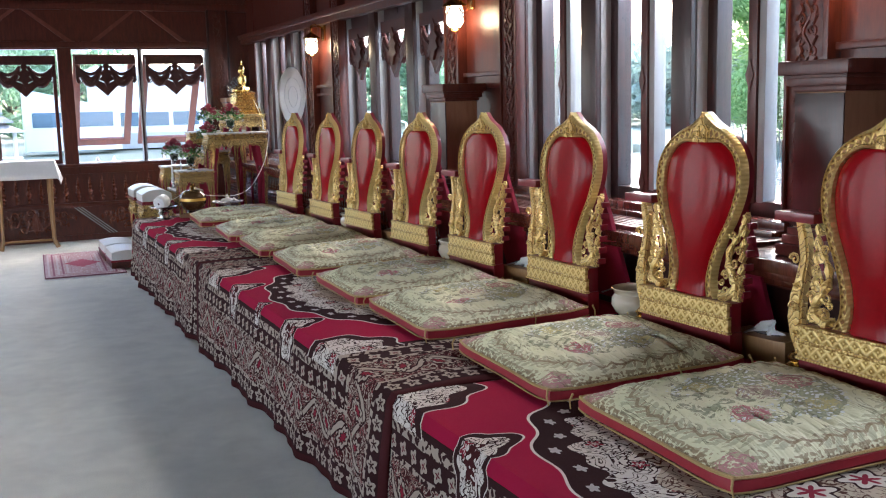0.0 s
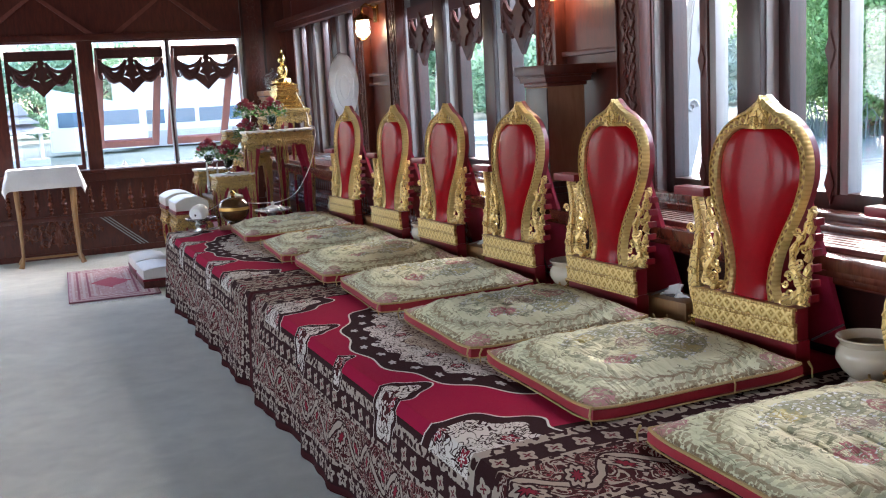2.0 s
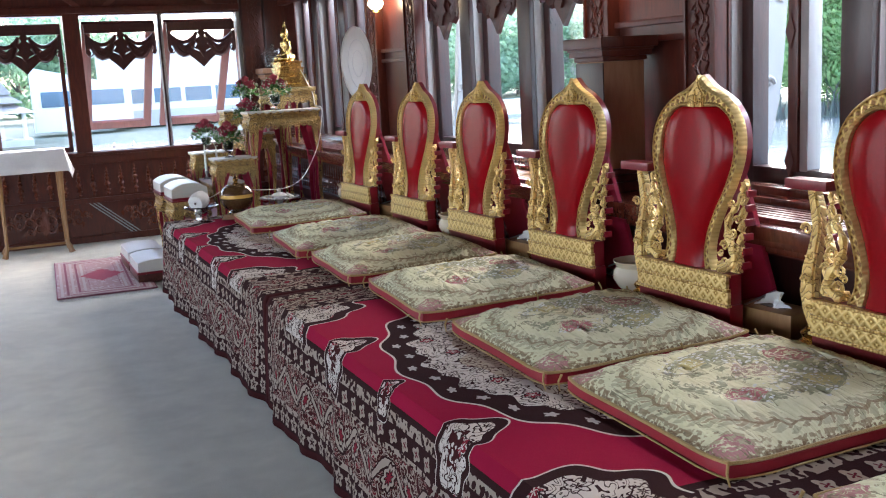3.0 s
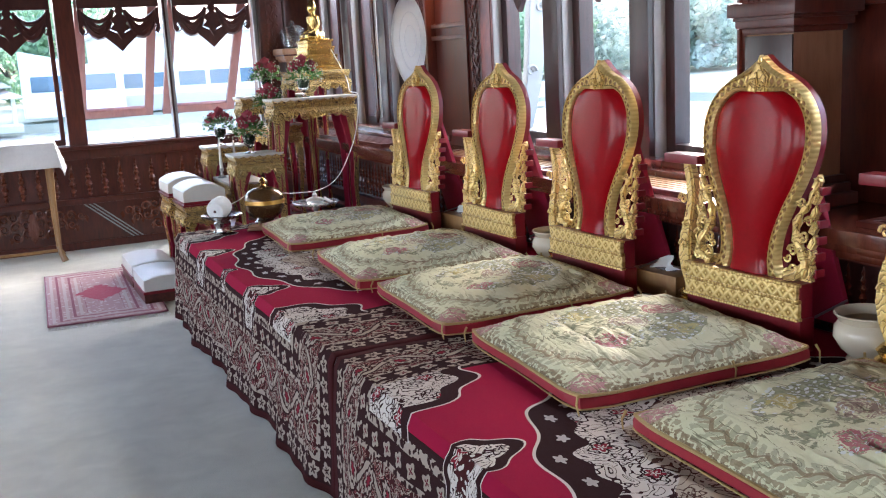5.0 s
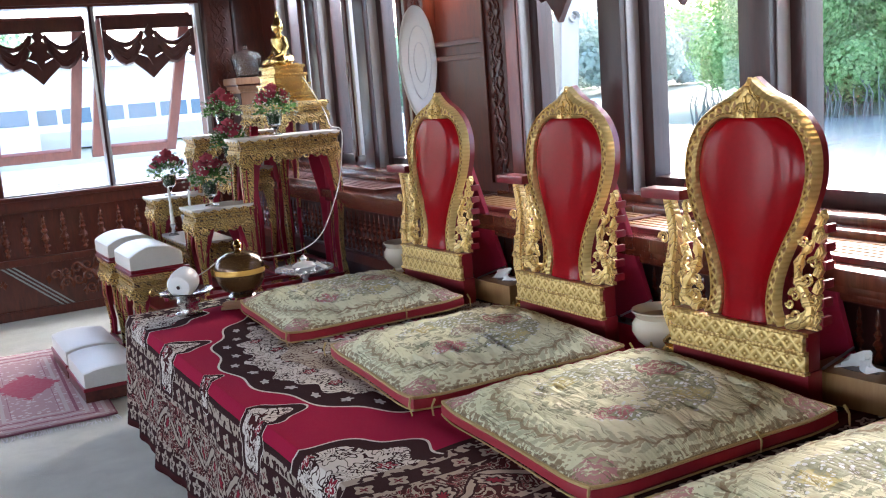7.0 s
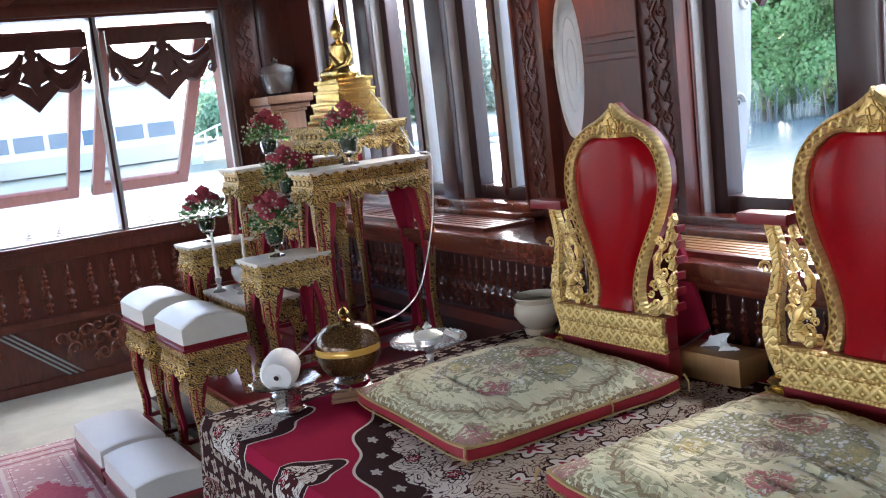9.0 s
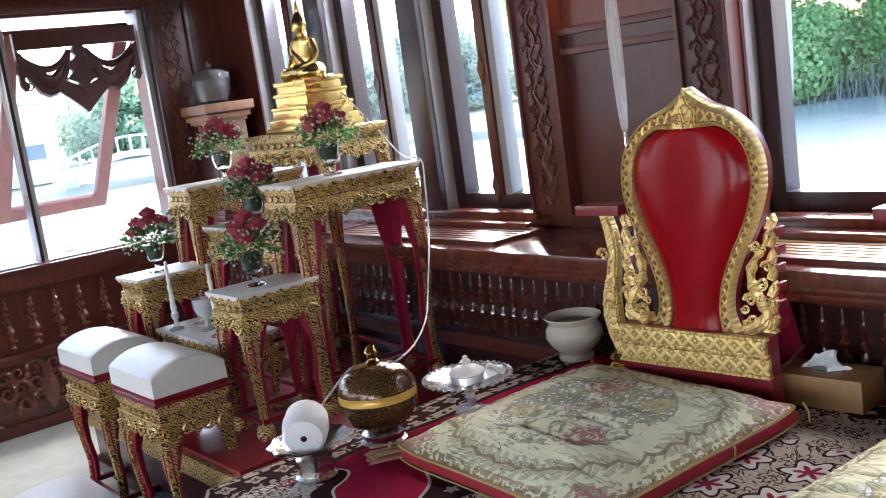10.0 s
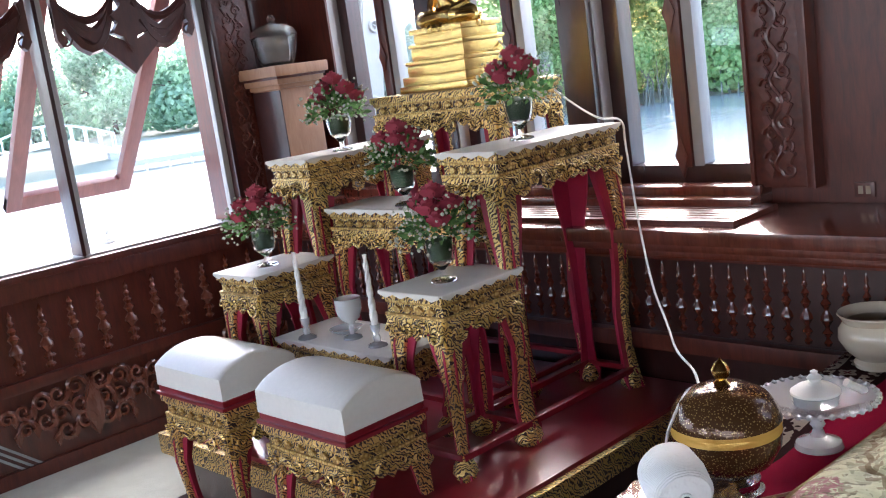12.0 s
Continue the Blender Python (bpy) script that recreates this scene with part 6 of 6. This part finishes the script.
for y in (8.28, 5.42, 2.44):
    wall_lamp(2.615, y, 1.85)

sock = thing("wall_socket", (2.734, 8.35, 0.848), "brown wall socket with cream outlets above the ledge", "socket")
part("plate", boxes((-0.008, 0.003, -0.030, 0.030, -0.022, 0.022), bevel=0.003), WOOD, sock)
part("outlet", boxes((-0.010, -0.0075, -0.018, -0.004, -0.012, 0.012), (-0.010, -0.0075, 0.004, 0.018, -0.012, 0.012), bevel=0.001), PLASTIC, sock)

# ---- side table by the end wall ----
tb = thing("side_table", (0.33, 10.70, 0), "slim golden-brown side table under a white cloth", "table")
for sx in (-1, 1):
    for sy in (-1, 1):
        part("leg", tube([(sx * 0.24, sy * 0.13, 0.84), (sx * 0.235, sy * 0.125, 0.4), (sx * 0.24, sy * 0.13, 0.07), (sx * 0.255, sy * 0.14, 0.03), (sx * 0.265, sy * 0.145, 0.0)], [0.028, 0.018, 0.013, 0.022, 0.026], 8), WOOD_TAN, tb)
part("top", boxes((-0.28, 0.28, -0.165, 0.165, 0.845, 0.868), bevel=0.005), WOOD_TAN, tb)
part("apron", boxes((-0.25, 0.25, -0.14, 0.14, 0.78, 0.846), bevel=0.004), WOOD_TAN, tb)
part("stretcher", boxes((-0.235, 0.235, -0.012, 0.012, 0.055, 0.075), (-0.246, -0.226, -0.125, 0.125, 0.055, 0.0745), (0.226, 0.246, -0.125, 0.125, 0.055, 0.0745), bevel=0.004), WOOD_TAN, tb)
cloth = bmesh.new()
us = [-0.47, -0.42, -0.36, -0.31, -0.292] + [-0.26 + 0.065 * k for k in range(9)] + [0.292, 0.31, 0.36, 0.42, 0.47]
vsr = [-0.36, -0.30, -0.24, -0.195, -0.175, -0.12, -0.06, 0.0, 0.06, 0.12, 0.175, 0.195, 0.23]
g = []
for u in us:
    row = []
    for v in vsr:
        du, dv = max(0, abs(u) - 0.29), max(0, abs(v) - 0.175)
        wob = 0.012 * math.sin(u * 23 + v * 17)
        x = math.copysign(min(abs(u), 0.29 + du * 0.28), u) + (wob if du else 0)
        y = math.copysign(min(abs(v), 0.175 + dv * 0.22), v) + (wob if dv else 0)
        row.append(cloth.verts.new((x, y, 0.872 - max(du, dv) * 0.95 - 0.35 * min(du, dv))))
    g.append(row)
for i in range(len(us) - 1):
    for j in range(len(vsr) - 1):
        cloth.faces.new((g[i][j], g[i + 1][j], g[i + 1][j + 1], g[i][j + 1]))
co = part("white_tablecloth", cloth, WHITE_CLOTH, at=(0.33, 10.70, 0))
cm = co.modifiers.new("thickness", "SOLIDIFY")
cm.thickness, cm.offset = 0.003, 1.0
tagged(co, "plain white cloth hanging over the side table", "tablecloth")


# ---- across the water ----
def tree(name, x, y, base, height, spread, seed, mat, count, size, label, droop=0.0):
    r = random.Random(seed)
    t = thing(name, (x, y, base), label, "tree")
    trunk = bmesh.new()
    tube([(0, 0, -0.3), (0.1, 0.05, height * 0.25), (-0.1, 0.1, height * 0.5), (0, 0, height * 0.75)], [0.035 * height, 0.028 * height, 0.02 * height, 0.008 * height], 8, trunk)
    for k in range(7):
        a = r.uniform(0, 6.283)
        h = height * r.uniform(0.25, 0.6)
        tube([(0, 0, h), (math.cos(a) * spread * 0.4, math.sin(a) * spread * 0.4, h + height * 0.12), (math.cos(a) * spread * 0.8, math.sin(a) * spread * 0.8, h + height * 0.18)], [0.014 * height, 0.010 * height, 0.004 * height], 6, trunk)
    part("trunk", trunk, BARK, t)
    lobes = [(Vector((r.uniform(-1, 1) * spread * 0.75, r.uniform(-1, 1) * spread * 0.75, height * r.uniform(0.23 - droop, 0.95))), spread * r.uniform(0.22, 0.42)) for _ in range(34)]
    verts, faces = [], []
    for k in range(count):
        c, rad = lobes[k % len(lobes)]
        a, e = r.uniform(0, 6.283), math.asin(r.uniform(-1, 1))
        d = Vector((math.cos(a) * math.cos(e), math.sin(a) * math.cos(e), math.sin(e)))
        p = c + d * rad * r.uniform(0.7, 1.08)
        p.z = max(p.z, r.uniform(0.1, 0.5))
        s = size * r.uniform(0.6, 1.3)
        u = d.cross(Vector((r.uniform(-1, 1), r.uniform(-1, 1), r.uniform(-1, 1)))).normalized()
        w = (d * r.uniform(0.2, 1.0) + Vector((0, 0, r.uniform(-0.9, 0.2)))).normalized().cross(u)
        b = len(verts)
        verts += [p - u * s * 0.5, p + w * s * 0.45, p + u * s * 0.5, p - w * s * 0.45]
        faces += [(b, b + 1, b + 2), (b, b + 2, b + 3)]
    me = bpy.data.meshes.new("crown")
    me.from_pydata(verts, [], faces)
    me.materials.append(mat)
    tagged(part("crown", me, None, t, "bright green leafy crown"), kind="stuff")
    return t


def far_shore():
    bm = bmesh.new()
    pts = []
    for k in range(41):
        a = radians(-35 + 130 * k / 40)
        d = 57.5 - 9.5 * min(1.0, max(0.0, (-35 + 130 * k / 40 - 33) / 6)) + 0.6 * math.sin(k * 0.9) + 0.4 * math.sin(k * 2.3)
        pts.append((a, d))
    rows = []
    for dd, z in ((0.0, -1.6), (0.8, -1.1), (8, -0.9), (60, -0.5), (400, 0.0)):
        rows.append([bm.verts.new(((d + dd) * math.sin(a), (d + dd) * math.cos(a), z)) for a, d in pts])
    for m, n in zip(rows, rows[1:]):
        for k in range(40):
            bm.faces.new((m[k], m[k + 1], n[k + 1], n[k]))
    setting("ground", bm, GRASS, "grassy far bank of the lake", "ground")


far_shore()
r = random.Random(21)
for k in range(9):
    a = radians(45.5 + 6.8 * k)
    d = 52 + 1.2 * math.sin(k * 1.7)
    tree("lakeside_tree", d * math.sin(a), d * math.cos(a), -1.5, r.uniform(10.5, 13.5), r.uniform(5.0, 6.0), 100 + k, LEAVES, 90000 if k < 4 else 36000, 0.20 if k < 4 else 0.30, "broad bright green tree hanging over the lake", 0.16)
# distant trees wear the leaf colours with haze mixed in
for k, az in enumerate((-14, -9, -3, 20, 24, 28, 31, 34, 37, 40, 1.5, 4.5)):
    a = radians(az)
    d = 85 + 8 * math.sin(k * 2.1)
    tree("distant_tree", d * math.sin(a), d * math.cos(a), -0.6, r.uniform(5, 7.5), r.uniform(4, 6), 200 + k, LEAVES_MID if az in (20, 24, 28, 1.5, 4.5) else LEAVES_FAR, 9000, 0.40, "distant tree beyond the lake, leaves coloured pale for haze", 0.15)


def long_building():
    t = thing("long_building", (4.0, 61.0, -0.9), "long white building with a row of blue windows across the lake", "building")
    part("wall", boxes((2.5, 13.6, 0, 8, 0, 4.2), bevel=0.03), PLASTER, t)
    part("roof", boxes((2.0, 14.1, -1.2, 8.5, 4.2, 4.7), bevel=0.05), PLASTER, t)
    part("base_course", boxes((2.4, 13.7, -0.15, 0, 0, 0.9), bevel=0.02), CONCRETE, t)
    for k in range(6):
        x = 2.95 + k * 1.75
        w = part("window", boxes((x, x + 1.6, -0.06, 0.02, 1.25, 2.15), bevel=0.01), PLASTER, t)
        part("pane", boxes((x + 0.05, x + 1.55, -0.075, -0.055, 1.3, 2.1)), BLUE_PANE, w)
    h = thing("annexe", (4.2, 58.6, -0.8), "small white annexe with a blue side wall by the lake", "building")
    bm = bmesh.new()
    slab([(-2.0, 0), (3.0, 0), (3.0, 2.2), (-2.0, 3.4)], 2.0, lambda p, q, d: (p, d, q), 0.02, bm)
    part("wall", bm, PLASTER, h)
    part("window", boxes((-1.6, 2.6, -0.05, 0.01, 1.3, 2.1), bevel=0.01), BLUE_PANE, h)


long_building()


def pavilion(x, y, size):
    t = thing("pavilion", (x, y, -1.0), "small open pavilion with a tiered grey roof by the water", "pavilion")
    for sx in (-1, 1):
        for sy in (-1, 1):
            part("column", boxes((sx * 1.6 - 0.12, sx * 1.6 + 0.12, sy * 1.6 - 0.12, sy * 1.6 + 0.12, 0, 2.2), bevel=0.02), PLASTER, t)
    part("floor_slab", boxes((-2.1, 2.1, -2.1, 2.1, -0.4, 0.12), bevel=0.02), CONCRETE, t)
    for z, w, h in ((2.2, 2.6, 1.0), (3.0, 1.7, 0.9), (3.7, 0.9, 1.1)):
        bm = lathe([(w * 1.35, 0), (w * 1.3, 0.08), (w * 0.55, h * 0.7), (0.0 if z > 3.5 else w * 0.5, h)], 4, (0, 0, z))
        bmesh.ops.rotate(bm, verts=bm.verts, cent=(0, 0, z), matrix=Matrix.Rotation(radians(45), 3, "Z"))
        part("roof", bm, ROOF, t)
    for ob in t.children:
        ob.data.transform(Matrix.Diagonal((size, size, size, 1.0)))


pavilion(0.6, 56.0, 0.62)
pavilion(-3.5, 58.0, 0.7)
bridge = thing("footbridge", (19.6, 55.0, -1.45), "small white arched footbridge with railings over the water", "bridge", turn=-20)
arch = [(-3.2 + 6.4 * k / 20, 0.9 + 0.8 * math.sin(math.pi * k / 20)) for k in range(21)]
deck = bmesh.new()
slab(arch + [(x, z - 0.28) for x, z in arch[::-1]], 1.5, lambda p, q, d: (p, d, q), 0.0, deck)
part("deck", deck, PLASTER, bridge)
for d in (0.06, 1.44):
    part("rail", tube([(x, d, z + 0.75) for x, z in arch], 0.05, 6), PLASTER, bridge)
    for x, z in arch[::2]:
        part("post", tube([(x, d, z - 0.05), (x, d, z + 0.75)], 0.04, 6), PLASTER, bridge)
for x in (-3.1, 3.1):
    part("abutment", boxes((x - 0.3, x + 0.3, 0.0, 1.5, -0.3, 0.7), bevel=0.02), CONCRETE, bridge)
r = random.Random(31)
# stems and roots, with the streaked reflections below the trees built in as bars
stems = bmesh.new()
for k in range(800):
    a, d = radians(r.uniform(40, 100)), r.uniform(46.6, 48.4)
    x, y, h = d * math.sin(a), d * math.cos(a), r.uniform(0.6, 1.9)
    tube([(x, y, -1.6), (x + r.uniform(-0.15, 0.15), y + r.uniform(-0.15, 0.15), -1.6 + h * 0.6), (x + r.uniform(-0.3, 0.3), y + r.uniform(-0.3, 0.3), -1.6 + h)], [0.045, 0.03, 0.012], 4, stems)
tagged(part("shore_stem_streaks", stems, STEM), "grey bare stems, roots and reflected streaks at the water's edge", "roots", kind="stuff")
jet = thing("jetty", (26.0, 47.0, -1.45), "low white jetty with railings over the water", "jetty", turn=-28)
part("deck", boxes((-6, 6, -0.8, 0.8, 0.25, 0.45), bevel=0.02), CONCRETE, jet)
for k in range(13):
    part("post", boxes((-6 + k, -5.9 + k, -0.78, -0.68, -0.3, 1.2), bevel=0.01), PLASTER, jet)
part("rail", boxes((-6, 6, -0.77, -0.69, 1.12, 1.2), bevel=0.01), PLASTER, jet)


# ---- eave brackets outside the east wall ----
BRACKET = make_white("weathered_bracket", (0.30, 0.32, 0.33), 0.7, 12)


def eave_bracket(y):
    t = thing("eave_bracket", (2.93, y, 0.88), "weathered grey carved eave bracket outside the window", "bracket", "eave brackets")
    bm = bmesh.new()
    n = 14
    front, back = [], []
    for k in range(n + 1):
        s = k / n
        x = 0.02 + 0.30 * s ** 1.5 + 0.03 * math.sin(s * 7)
        w = 0.055 * (0.6 + 0.7 * math.sin(math.pi * min(1, s * 0.9 + 0.1)))
        front.append((x - w * 0.5, s * 1.35))
        back.append((x + w, s * 1.35 - 0.03))
    slab(front + back[::-1], 0.05, lambda p, q, d: (p, d, q), 0.006, bm)
    for q in (0.35, 0.7, 1.05):
        s = q / 1.35
        scroll(bm, (0.04 + 0.30 * s ** 1.5, q), 0.035, lambda p, r, d: (p, -0.005, r), 1.3, 1, 0.25)
    part("carved_body", bm, BRACKET, t)
    part("wall_block", boxes((-0.012, 0.05, -0.01, 0.06, -0.06, 0.10), bevel=0.006), BRACKET, t)


for y in (10.80, 7.80, 4.86, 1.90):
    eave_bracket(y)
eave = setting("eaves", boxes((2.93, 3.7, -5.0, 11.7, 2.78, 2.85), (-5.6, 2.93, 11.16, 11.8, 2.78, 2.85)), WOOD_DARK, "dark timber eaves over the windows", "eaves")
